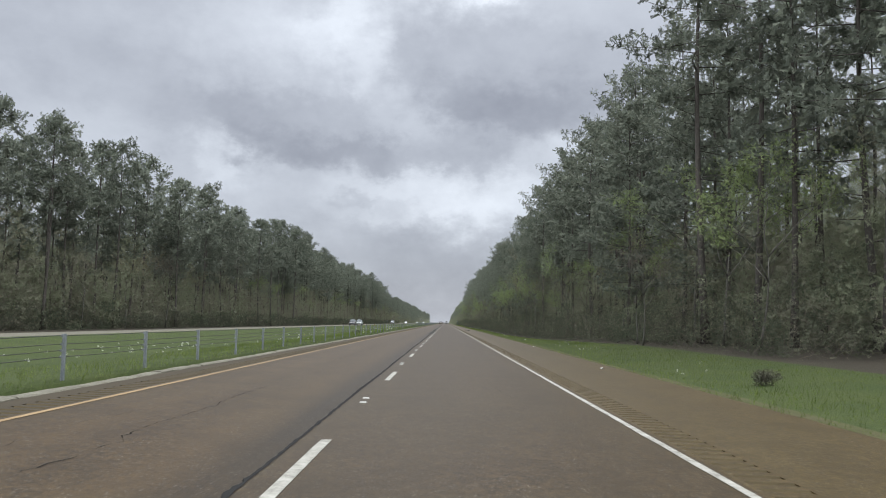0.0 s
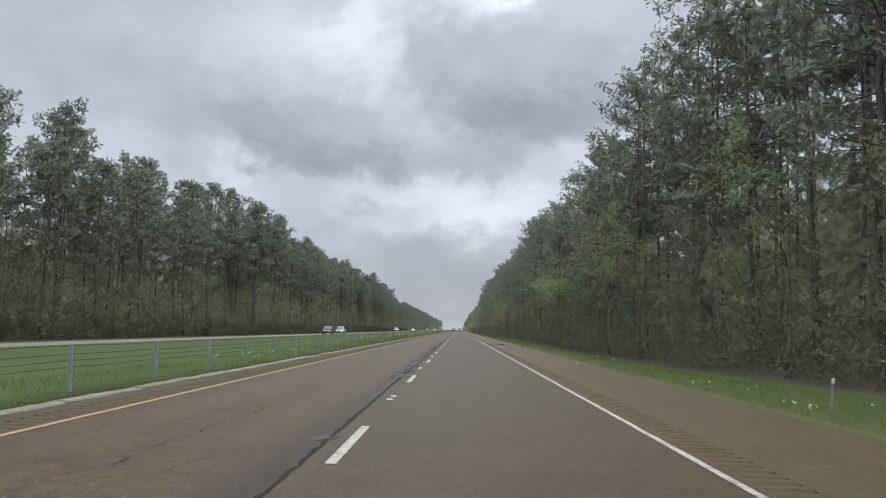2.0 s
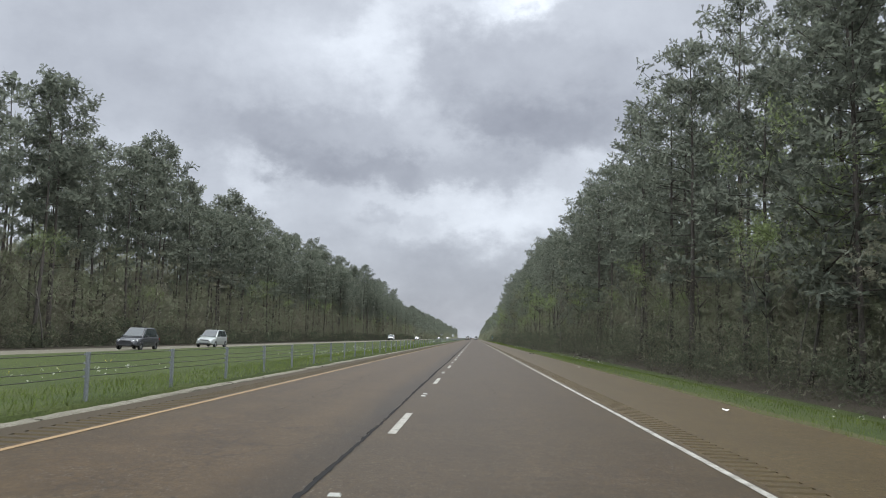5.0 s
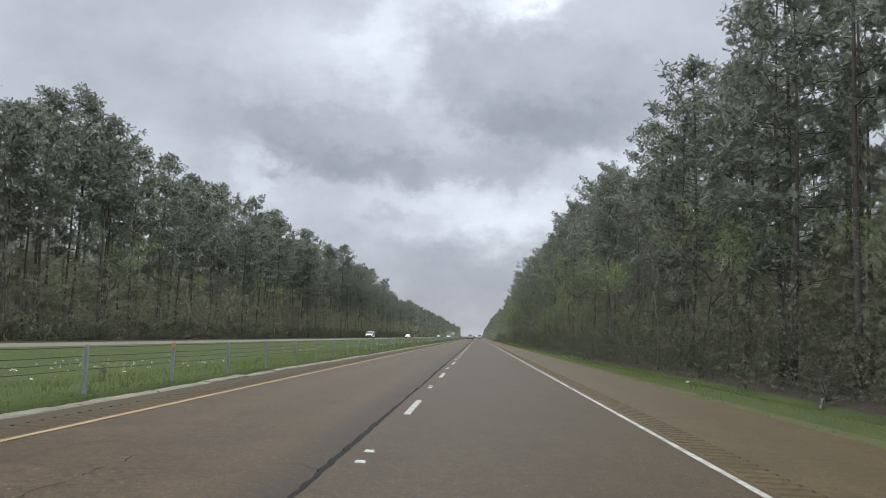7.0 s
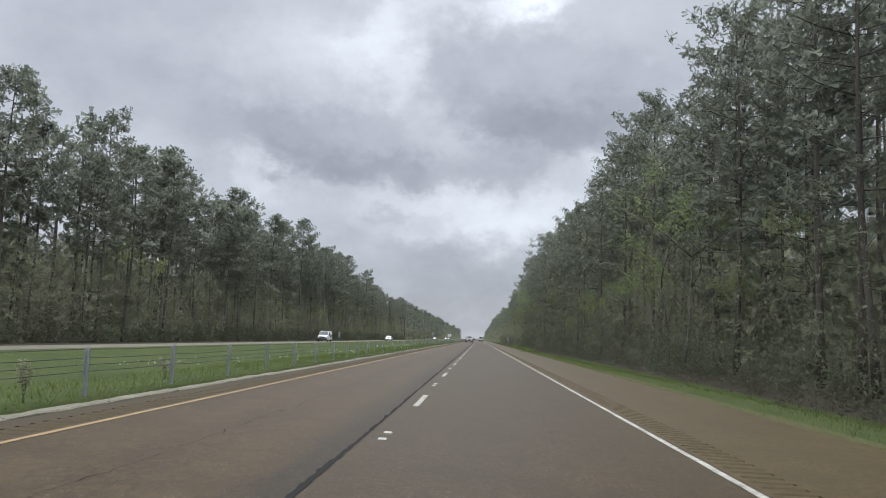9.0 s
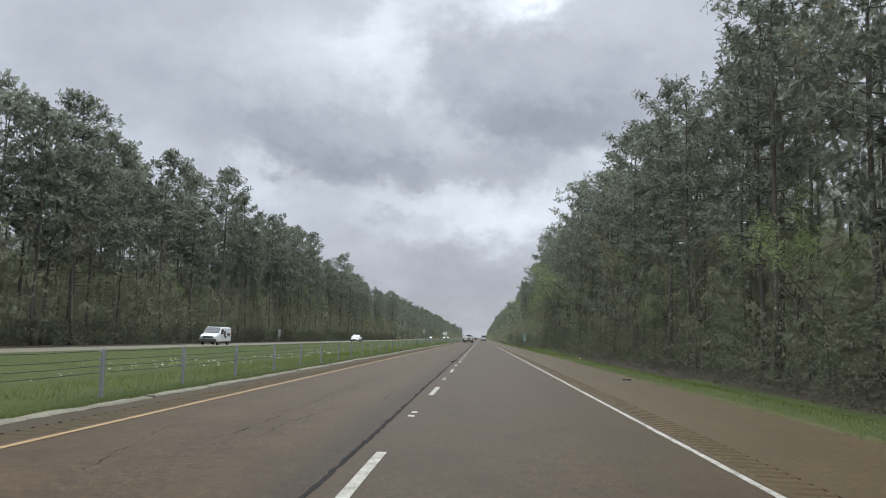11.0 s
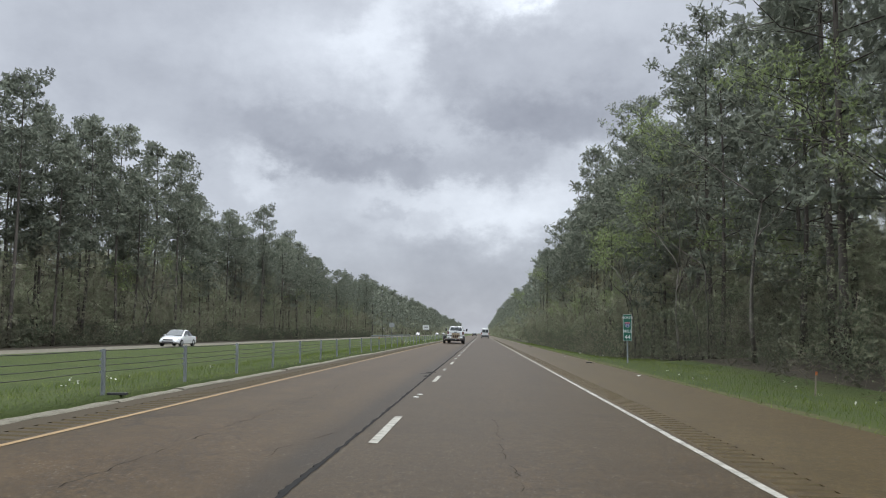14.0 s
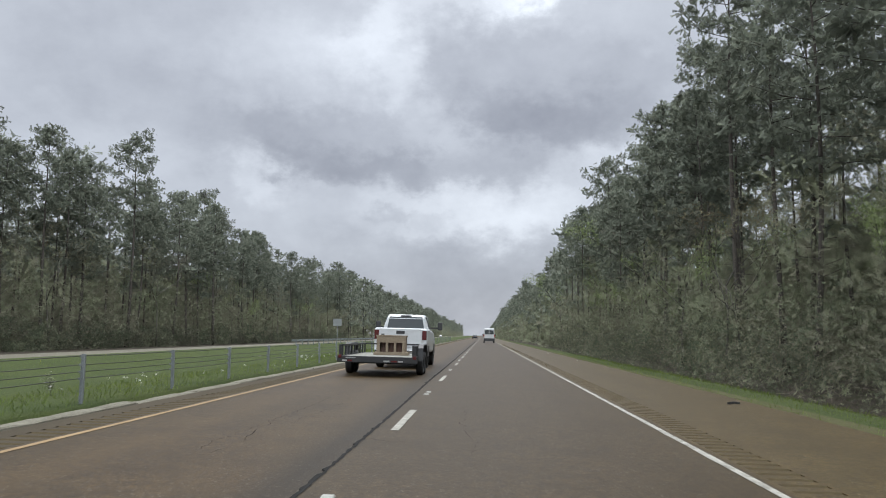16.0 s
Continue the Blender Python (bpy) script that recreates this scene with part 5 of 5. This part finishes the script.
def cargo_van(front, kind_label, tall=2.55, name="cargo_van"):
    """Tall white van, origin under its rear bumper, facing +y."""
    t = tagged(new(name), kind_label, "van")
    H = tall
    loft("body", [(0.0, ring(0.93, 0.84, 0.42, H - 0.10, 0.10)), (0.12, ring(0.98, 0.86, 0.38, H, 0.12)), (4.1, ring(0.98, 0.86, 0.36, H, 0.12)), (4.75, ring(0.98, 0.84, 0.36, H - 0.35, 0.12)),
                  (5.05, ring(0.97, 0.86, 0.36, 1.35, 0.10)), (5.55, ring(0.93, 0.82, 0.40, 1.02, 0.10))], P_WHITE, t)
    for s in (-1, 1):
        d = box("rear_door", (min(s * 0.015, s * 0.80), max(s * 0.015, s * 0.80), -0.025, 0.02, 0.60, H - 0.22), P_WHITE, t, 0.015)
        quad("door_window", [(s * 0.40 - 0.37, -0.03, H - 1.05), (s * 0.40 + 0.37, -0.03, H - 1.05), (s * 0.38 + 0.35, -0.03, H - 0.32), (s * 0.38 - 0.35, -0.03, H - 0.32)], P_GLASS, d, 0.012)
        box("tail_lamp", (s * 0.90 - 0.06, s * 0.90 + 0.06, -0.03, 0.08, 1.0, 1.45), P_RED, t, 0.015, "red tail lamp")
        quad("side_window", [(s * 0.965, 3.75, 1.25), (s * 0.965, 4.75, 1.25), (s * 0.905, 4.55, 1.80), (s * 0.905, 3.75, 1.80)], P_GLASS, t, 0.03)
        box("head_lamp", (s * 0.72 - 0.13, s * 0.72 + 0.13, 5.42, 5.57, 0.72, 0.92), P_LAMP, t, 0.03, "clear head lamp")
        box("mirror", (s * 1.08 - 0.09, s * 1.08 + 0.09, 4.55, 4.62, 1.25, 1.55), P_PLASTIC, t, 0.02)
    quad("windscreen", [(-0.82, 5.02, 1.38), (0.82, 5.02, 1.38), (0.74, 4.78, min(2.0, H - 0.30)), (-0.74, 4.78, min(2.0, H - 0.30))], P_GLASS, t, 0.03)
    box("rear_bumper", (-0.94, 0.94, -0.10, 0.06, 0.34, 0.82), P_PLASTIC, t, 0.03)
    box("front_bumper", (-0.94, 0.94, 5.45, 5.64, 0.30, 0.66), P_PLASTIC, t, 0.04)
    box("grille", (-0.55, 0.55, 5.52, 5.60, 0.72, 0.90), P_BLACK, t, 0.01)
    w = wheel_meshes(0.35, 0.22)
    for s in (-1, 1):
        for y in (1.05, 4.55):
            add_wheel(t, w, s * 0.84, y, 0.35)
    return t


def car(paint, label, L=4.85, H=1.46, name="sedan", boxy=0.0):
    """A car facing +y, origin under its rear bumper; boxy 0 for a saloon, 1 for a tall estate."""
    t = tagged(new(name), label, "car")
    belt = 0.92 + 0.12 * boxy
    hw = 0.92
    loft("body", [(0.0, ring(0.78, 0.74, 0.42, belt - 0.10)), (0.14, ring(0.88, 0.82, 0.32, belt)), (1.0, ring(hw, 0.86, 0.26, belt + 0.02)), (L * 0.62, ring(hw, 0.86, 0.24, belt)),
                  (L * 0.78, ring(hw, 0.84, 0.26, belt - 0.08)), (L * 0.93, ring(0.88, 0.76, 0.30, belt - 0.22)), (L, ring(0.70, 0.62, 0.38, belt - 0.36))], paint, t)
    r0 = 0.95 - 0.80 * boxy
    loft("roof", [(r0 - 0.1, ring(0.80, 0.76, belt - 0.04, belt + 0.04, 0.02)), (r0 + 0.55 - 0.35 * boxy, ring(0.82, 0.62, belt - 0.04, H - 0.05, 0.05)), (L * 0.42, ring(0.83, 0.62, belt - 0.04, H, 0.06)),
                  (L * 0.52, ring(0.83, 0.63, belt - 0.04, H - 0.03, 0.06)), (L * 0.72, ring(0.80, 0.76, belt - 0.06, belt, 0.02))], paint, t)
    yf, yr = L * 0.52 + 0.05, L * 0.72 - 0.06
    quad("windscreen", [(-0.72, yr, belt + 0.05), (0.72, yr, belt + 0.05), (0.58, yf + 0.02, H - 0.05), (-0.58, yf + 0.02, H - 0.05)], P_GLASS, t, 0.03)
    quad("rear_window", [(-0.66, r0 + 0.03, belt + 0.07), (0.66, r0 + 0.03, belt + 0.07), (0.56, r0 + 0.48 - 0.35 * boxy, H - 0.08), (-0.56, r0 + 0.48 - 0.35 * boxy, H - 0.08)], P_GLASS, t, 0.03)
    for s in (-1, 1):
        ya, yb, yc = r0 + 0.35, L * 0.40, L * 0.665
        quad("side_window", [(s * 0.815, ya, belt + 0.05), (s * 0.815, yb - 0.04, belt + 0.05), (s * 0.665, yb - 0.04, H - 0.09), (s * 0.675, ya + 0.35 - 0.2 * boxy, H - 0.11)], P_GLASS, t, 0.03)
        quad("side_window", [(s * 0.815, yb + 0.04, belt + 0.05), (s * 0.815, yc, belt + 0.04), (s * 0.675, L * 0.52, H - 0.10), (s * 0.665, yb + 0.04, H - 0.09)], P_GLASS, t, 0.03)
        quad("head_lamp", [(s * 0.50, L * 0.965, belt - 0.36), (s * 0.82, L * 0.90, belt - 0.33), (s * 0.82, L * 0.895, belt - 0.20), (s * 0.50, L * 0.945, belt - 0.25)], P_LAMP, t, 0.03, "clear head lamp")
        box("tail_lamp", (s * 0.70 - 0.14, s * 0.70 + 0.14, 0.0, 0.12, belt - 0.24, belt - 0.08), P_RED, t, 0.02, "red tail lamp")
        box("mirror", (s * 0.98 - 0.09, s * 0.98 + 0.09, L * 0.60, L * 0.60 + 0.12, belt, belt + 0.13), paint, t, 0.03)
        quad("fog_lamp_recess", [(s * 0.46, L * 0.985, 0.36), (s * 0.72, L * 0.94, 0.36), (s * 0.72, L * 0.94, 0.48), (s * 0.50, L * 0.98, 0.46)], P_PLASTIC, t, 0.03)
    box("grille", (-0.42, 0.42, L * 0.955, L + 0.02, belt - 0.36, belt - 0.27), P_BLACK, t, 0.01)
    box("air_intake", (-0.48, 0.48, L * 0.96, L + 0.025, 0.34, 0.46), P_PLASTIC, t, 0.01)
    w = wheel_meshes(0.33, 0.22)
    for s in (-1, 1):
        for y in (0.95, L - 0.98):
            add_wheel(t, w, s * 0.83, y, 0.33)
    return t


lean = 1.2
pickup().matrix_basis = pose(-1.96, 602.3, road_z(-1.93) - 0.018, 0, lean, 0)
trailer().matrix_basis = pose(-1.98, 595.8, road_z(-1.95) - 0.018, 0, lean, 0)
crate().matrix_basis = pose(-1.80, 598.2, road_z(-1.78) - 0.018 + 0.602, 0, lean, 2)
cargo_van(True, "tall white cargo van driving ahead in the lane").matrix_basis = pose(2.2, 716.0, road_z(2.2), 0, lean, 0)
car(P_DARK, "small dark car far ahead on the motorway", 4.6, 1.5, "dark_car", 0.6).matrix_basis = pose(-1.8, 870.0, road_z(-1.8) - 0.018, 0, lean, 0)


def oncoming(t, x, y):
    t.matrix_basis = pose(x, y, far_z(x), 0, -1.4, 180)


oncoming(car(P_WHITE, "white four-door saloon on the opposite carriageway"), -25.6, 575.0)
oncoming(passenger_van(), -29.3, 491.0)
oncoming(car(P_DARK, "dark sport utility vehicle with bright headlamps", 4.9, 1.76, "suv", 0.8), -25.6, 249.0)
oncoming(car(P_SILVER, "pale silver-green minivan on the opposite carriageway", 5.1, 1.75, "minivan", 1.0), -25.6, 268.0)
for x, y, p in ((-29.3, 905.0, P_WHITE), (-25.6, 1010.0, P_WHITE), (-29.3, 1180.0, P_SILVER)):
    oncoming(car(p, "pale distant car on the opposite carriageway", 4.8, 1.55, "distant_car", 0.5), x, y)

# ---- signs ----
S_GREEN = plain("sign_green", (0.008, 0.105, 0.070), 0.45, 0.0, 0.1)
S_WHITE = plain("sign_white", (0.52, 0.53, 0.52), 0.45, 0.0, 0.08)
S_BLUE = plain("sign_blue", (0.018, 0.050, 0.200), 0.45, 0.0, 0.08)
S_RED = plain("sign_red", (0.35, 0.025, 0.03), 0.45, 0.0, 0.08)
S_BACK = plain("sign_back", (0.22, 0.23, 0.23), 0.5, 0.3, 0.15)
S_TEXT = plain("sign_dark", (0.03, 0.03, 0.03), 0.5, 0.0, 0.1)


def words(text, size, x, z, y, mat, parent):
    """Lettering cut from thin sheet, centred on (x, z), facing -y."""
    c = bpy.data.curves.new("lettering", "FONT")
    c.body, c.size, c.align_x, c.align_y, c.extrude, c.offset = text, size, "CENTER", "CENTER", 0.002, size * 0.018
    c.materials.append(mat)
    ob = child("lettering", c, parent, pose(x, y, z, 90, 0, 0))
    return ob


def sign_post(parent, x0, h, w=0.04):
    box("post", (x0 - w, x0 + w, 0.012, 0.012 + w, -0.3, h), M_STEEL, parent, 0.006)


def mile_sign(front):
    t = tagged(new("mile_marker"), "tall green motorway mile sign on a steel post" if front else "grey metal back of a tall mile sign", "road sign")
    w, z0, z1 = 0.225, 1.16, 2.54
    sign_post(t, 0, z1 - 0.1)
    face = box("plate", (-w, w, -0.004, 0.008, z0, z1), S_BACK, t, 0.003)
    if not front:
        return t
    box("border", (-w, w, -0.010, -0.004, z0, z1), S_WHITE, face, 0.002)
    box("panel", (-w + 0.018, w - 0.018, -0.014, -0.010, z0 + 0.018, z1 - 0.018), S_GREEN, face, 0.002)
    words("NORTH", 0.165, 0, z1 - 0.175, -0.017, S_WHITE, face)
    words("MILE", 0.22, 0, z0 + 0.50, -0.017, S_WHITE, face)
    words("44", 0.30, 0, z0 + 0.19, -0.017, S_WHITE, face)
    for k, y, mat, crown in ((1.0, -0.017, S_WHITE, 0), (0.90, -0.020, S_BLUE, 0), (0.88, -0.023, S_RED, 1)):
        pts = [(0, -0.17), (0.09, -0.12), (0.145, -0.03), (0.15, 0.05), (0.125, 0.13), (0.07, 0.115), (0, 0.135), (-0.07, 0.115), (-0.125, 0.13), (-0.15, 0.05), (-0.145, -0.03), (-0.09, -0.12)]
        if crown:
            pts = [(0.145, 0.065), (0.125, 0.13), (0.07, 0.115), (0, 0.135), (-0.07, 0.115), (-0.125, 0.13), (-0.145, 0.065)]
        V = [(a * k, y + d, z1 - 0.53 + b * k) for d in (0, 0.003) for a, b in pts]
        n = len(pts)
        child("shield", mesh_of("shield", V, [tuple(range(n))] + [(i, i + n, (i + 1) % n + n, (i + 1) % n) for i in range(n)], mat), face)
    words("55", 0.19, 0, z1 - 0.565, -0.025, S_WHITE, face)
    return t


mile_sign(True).matrix_basis = pose(8.85, 543.6, ground_z(8.85, 543.6), 0, 0, 3)
mile_sign(False).matrix_basis = pose(-36.6, 549.0, ground_z(-36.6), 0, 0, 180)


def board(w, h, z0, mat, label, bars):
    t = tagged(new("road_sign"), label, "road sign")
    sign_post(t, 0, z0 + h - 0.05, 0.035)
    face = box("plate", (-w / 2, w / 2, -0.006, 0.008, z0, z0 + h), mat, t, 0.003)
    for k in range(bars):
        z = z0 + h * (0.2 + 0.6 * k / max(1, bars - 1))
        box("text_bar", (-w * (0.30 + 0.08 * (k % 2)), w * (0.30 + 0.08 * (k % 2)), -0.012, -0.006, z - h * 0.05, z + h * 0.05), S_TEXT, face)
    return t


board(1.15, 0.95, 2.55, S_BACK, "grey metal back of a sign in the median", 0).matrix_basis = pose(-18.4, 683.0, ground_z(-18.4), 0, 0, 5)
board(1.45, 1.15, 2.10, S_WHITE, "white regulatory sign with dark lettering in the median", 3).matrix_basis = pose(-11.9, 698.0, ground_z(-11.9), 0, 0, 2)

# slim reflector posts along the verge
D_ORANGE = plain("orange_band", (0.55, 0.16, 0.06), 0.5)
D_POST = plain("post_grey", (0.20, 0.17, 0.13), 0.7)


def reflector_post(mat):
    t = tagged(new("reflector_post"), "slim weathered post with a bright reflector band", "road post")
    box("post", (-0.022, 0.022, -0.012, 0.012, -0.2, 0.62), D_POST, t, 0.008)
    box("reflector", (-0.03, 0.03, -0.022, -0.010, 0.56, 0.66), mat, t, 0.004)
    return t


for x, y, mat in ((8.5, 91.0, S_WHITE), (8.5, 163.0, S_WHITE), (10.4, 523.0, D_ORANGE)):
    reflector_post(mat).matrix_basis = pose(x, y, ground_z(x, y), 2, 3, 5)
# stakes of the guide rail beyond the median, far ahead
rail = tagged(new("guide_rail"), "row of grey steel posts with a rail beside the far carriageway", "barrier")
bm = bmesh.new()
box_bm(bm, -0.05, 0.05, -0.04, 0.04, -0.3, 0.74, 0.01)
stake_me = bm_mesh("post", bm, M_STEEL)
for k in range(26):
    child("post", stake_me, rail, pose(-20.6, 668 + k * 3.4, ground_z(-20.6)))
box("rail", (-20.68, -20.62, 666, 757, ground_z(-20.6) + 0.50, ground_z(-20.6) + 0.74), M_STEEL, rail)

# ---- litter and debris on the shoulders ----


def tread(x, y, ln, turn, seed):
    """A curled strip of tyre tread lying on the shoulder."""
    r = random.Random(seed)
    V, F = [], []
    n = 14
    for i in range(n + 1):
        a = i / n
        turn_a = 0.5 + a * (2.6 + 0.5 * seed % 1.4)
        px, py = 0.42 * ln * math.cos(turn_a), 0.42 * ln * math.sin(turn_a)
        w = 0.032 + 0.010 * r.uniform(-1, 1)
        ux, uy = math.cos(turn_a) * w, math.sin(turn_a) * w
        h = 0.01 + 0.03 * abs(math.sin(a * 4 + seed))
        V += [(px - ux, py - uy, h * 0.3), (px + ux, py + uy, h * 0.3), (px + ux, py + uy, h + 0.02), (px - ux, py - uy, h + 0.02)]
        if i:
            p, q = 4 * i - 4, 4 * i
            F += [(p + k, p + (k + 1) % 4, q + (k + 1) % 4, q + k) for k in range(4)]
    F += [(3, 2, 1, 0), (4 * n, 4 * n + 1, 4 * n + 2, 4 * n + 3)]
    t = new("tyre_tread", mesh_of("tyre_tread", V, F, P_RUBBER))
    tagged(t, "torn black strip of tyre tread on the shoulder", "debris")
    t.matrix_basis = pose(x, y, road_z(x) - 0.008, 0, lean, turn)


for args in ((5.3, 156.2, 1.25, 20, 1), (5.4, 152.9, 0.35, -30, 2), (6.6, 144.0, 0.5, 60, 3), (6.4, 424.0, 0.32, -10, 4), (6.7, 262.5, 0.6, 10, 5), (6.6, 541.0, 0.45, 5, 6), (6.5, 589.0, 0.3, 0, 7)):
    tread(*args)
P_PAPER = plain("paper_litter", (0.62, 0.61, 0.58), 0.7)
rng = random.Random(77)
for k in range(22):
    bm = bmesh.new()
    vs = [bm.verts.new((rng.uniform(0.8, 1) * math.cos(a) * 0.10, rng.uniform(0.8, 1) * math.sin(a) * 0.07, 0.012 + rng.uniform(0, 0.05))) for a in (0.3, 1.2, 2.4, 3.3, 4.4, 5.5)]
    top = bm.verts.new((0, 0, 0.05))
    for i in range(6):
        bm.faces.new((vs[i], vs[(i + 1) % 6], top))
    bm.faces.new(list(reversed(vs)))
    t = new("paper_scrap", bm_mesh("paper_scrap", bm, P_PAPER))
    tagged(t, "crumpled white scrap of litter by the road", "litter")
    x, y = rng.choice((rng.uniform(6.3, 6.9), rng.uniform(7.3, 9.5))), 30 + k * 29 + rng.uniform(-9, 9)
    t.matrix_basis = pose(x, y, (road_z(x) if x < 7.0 else ground_z(x, y) + 0.05) - 0.01, 0, 0, rng.uniform(0, 360))


def fallen_branch(x, y, ln, turn, seed):
    r = random.Random(seed)
    paths = [[((0, 0, 0.10), 0.06), ((ln * 0.5, 0.15, 0.35), 0.05), ((ln, -0.1, 0.30), 0.02)]]
    for k in range(9):
        a = r.uniform(0.1, 0.9) * ln
        paths.append([((a, 0.05, 0.25), 0.022), ((a + r.uniform(-0.6, 0.9), r.uniform(-0.7, 0.7), r.uniform(0.3, 1.3)), 0.012), ((a + r.uniform(-1.2, 1.6), r.uniform(-1.2, 1.2), r.uniform(0.5, 1.9)), 0.006)])
    V, F = tubes(paths, 4)
    t = tagged(new("fallen_branch", mesh_of("fallen_branch", V, F, M_GREYBARK, True)), "grey fallen branch lying in the grass", "branch")
    t.matrix_basis = pose(x, y, ground_z(x, y) - 0.05, 0, 0, turn)


for args in ((15.2, 560.5, 4.2, 20, 1), (16.3, 565.0, 3.4, 160, 2), (12.8, 281.0, 3.2, 60, 3), (12.2, 272.5, 2.4, 10, 4), (12.6, 335.0, 2.5, 120, 5), (14.9, 70.0, 3.0, 40, 6)):
    fallen_branch(*args)

# ---- wild flowers ----


def flowers(name, x0, x1, n, mat, seed, label):
    rs = np.random.RandomState(seed)
    x = rs.uniform(x0, x1, n)
    y = rs.uniform(5, 640, n)
    keep = np.array([noise.noise((float(a) * 0.15, float(b) * 0.06, seed)) > 0.16 for a, b in zip(x, y)])
    x, y = x[keep], y[keep]
    z = np.array([ground_z(float(v), float(w)) for v, w in zip(x, y)]) + rs.uniform(0.12, 0.3, len(x))
    c = np.stack([x, y, z], 1)
    tri = blades(rs, c, [0.05] * len(c), 4, 0.035, 0.020)
    return tagged(new(name, soup(name, tri, mat)), label, "flowers", kind="stuff")


flowers("wild_flowers", -13, -5.3, 3200, plain("flower_white", (0.62, 0.62, 0.55), 0.8), 91, "small white wild flowers scattered in the median grass")
flowers("wild_flowers", -20, -5.4, 220, plain("flower_yellow", (0.55, 0.45, 0.06), 0.8), 92, "small yellow wild flowers in the median grass")
flowers("wild_flowers", 7.2, 10.5, 700, plain("flower_pale", (0.60, 0.60, 0.52), 0.8), 93, "pale wild flowers on the verge")

# ---- weeds and scraps along the median kerb ----


def weed(x, y, h, seed):
    """A tall dark weed: a few leaning stems with narrow leaves."""
    r = random.Random(seed)
    rs = np.random.RandomState(seed)
    t = tagged(new("weed"), "tall dark green weed standing in the median grass", "plant")
    paths, tips = [], []
    for i in range(5):
        a, tilt = r.uniform(0, 6.28), r.uniform(0.08, 0.35)
        p1 = (math.cos(a) * tilt * h * 0.4, math.sin(a) * tilt * h * 0.4, h * 0.5)
        p2 = (math.cos(a) * tilt * h, math.sin(a) * tilt * h, h * r.uniform(0.75, 1.0))
        paths.append([((0, 0, -0.05), 0.009), (p1, 0.006), (p2, 0.003)])
        tips += [p1, p2, tuple((u + v) / 2 for u, v in zip(p1, p2))]
    V, F = tubes(paths, 4)
    child("stem", mesh_of("stem", V, F, M_BRUSH, True), t)
    child("leaves", soup("leaves", blades(rs, tips, [0.05] * len(tips), 12, 0.11, 0.016), M_BRUSH), t)
    t.matrix_basis = pose(x, y, ground_z(x, y), 0, 0, r.uniform(0, 360))


for i, (x, y, h) in enumerate(((-5.55, 334.9, 0.62), (-6.3, 342.5, 0.50), (-5.26, 568.0, 0.50), (-8.3, 161.5, 0.48), (-5.85, 143.3, 0.36), (-6.3, 73.2, 0.34), (-5.95, 72.6, 0.36), (-7.4, 270.6, 0.40), (-6.6, 583.5, 0.36), (-7.8, 588.0, 0.38))):
    weed(x, y, h, 200 + i)


rs = np.random.RandomState(9)
clump = [(rs.uniform(-0.28, 0.28), rs.uniform(-0.2, 0.2), rs.uniform(0.05, 0.34)) for _ in range(26)]
low_bush = tagged(new("low_bush", soup("low_bush", puffs(rs, clump, [0.14] * 26, 40, 0.05), M_BUSH)), "low dark green bush in the verge grass", "bush")
low_bush.matrix_basis = pose(9.6, 25.2, ground_z(9.6, 25.2))


def rubber_scrap(x, y, ln, turn):
    """A bent slab of torn tyre lying by the kerb."""
    bm = bmesh.new()
    box_bm(bm, -ln / 2, ln / 2, -0.05, 0.05, 0.0, 0.04, 0.010)
    for v in bm.verts:
        v.co.z += 0.35 * v.co.x ** 2
    t = tagged(new("tyre_scrap", bm_mesh("tyre_scrap", bm, P_RUBBER)), "torn black slab of tyre beside the kerb", "debris")
    t.matrix_basis = pose(x, y, ground_z(x, y) - 0.01, 0, 0, turn)


for args in ((-5.06, 513.7, 0.34, 10), (-5.06, 458.4, 0.24, -8), (-5.05, 320.3, 0.2, 30)):
    rubber_scrap(*args)
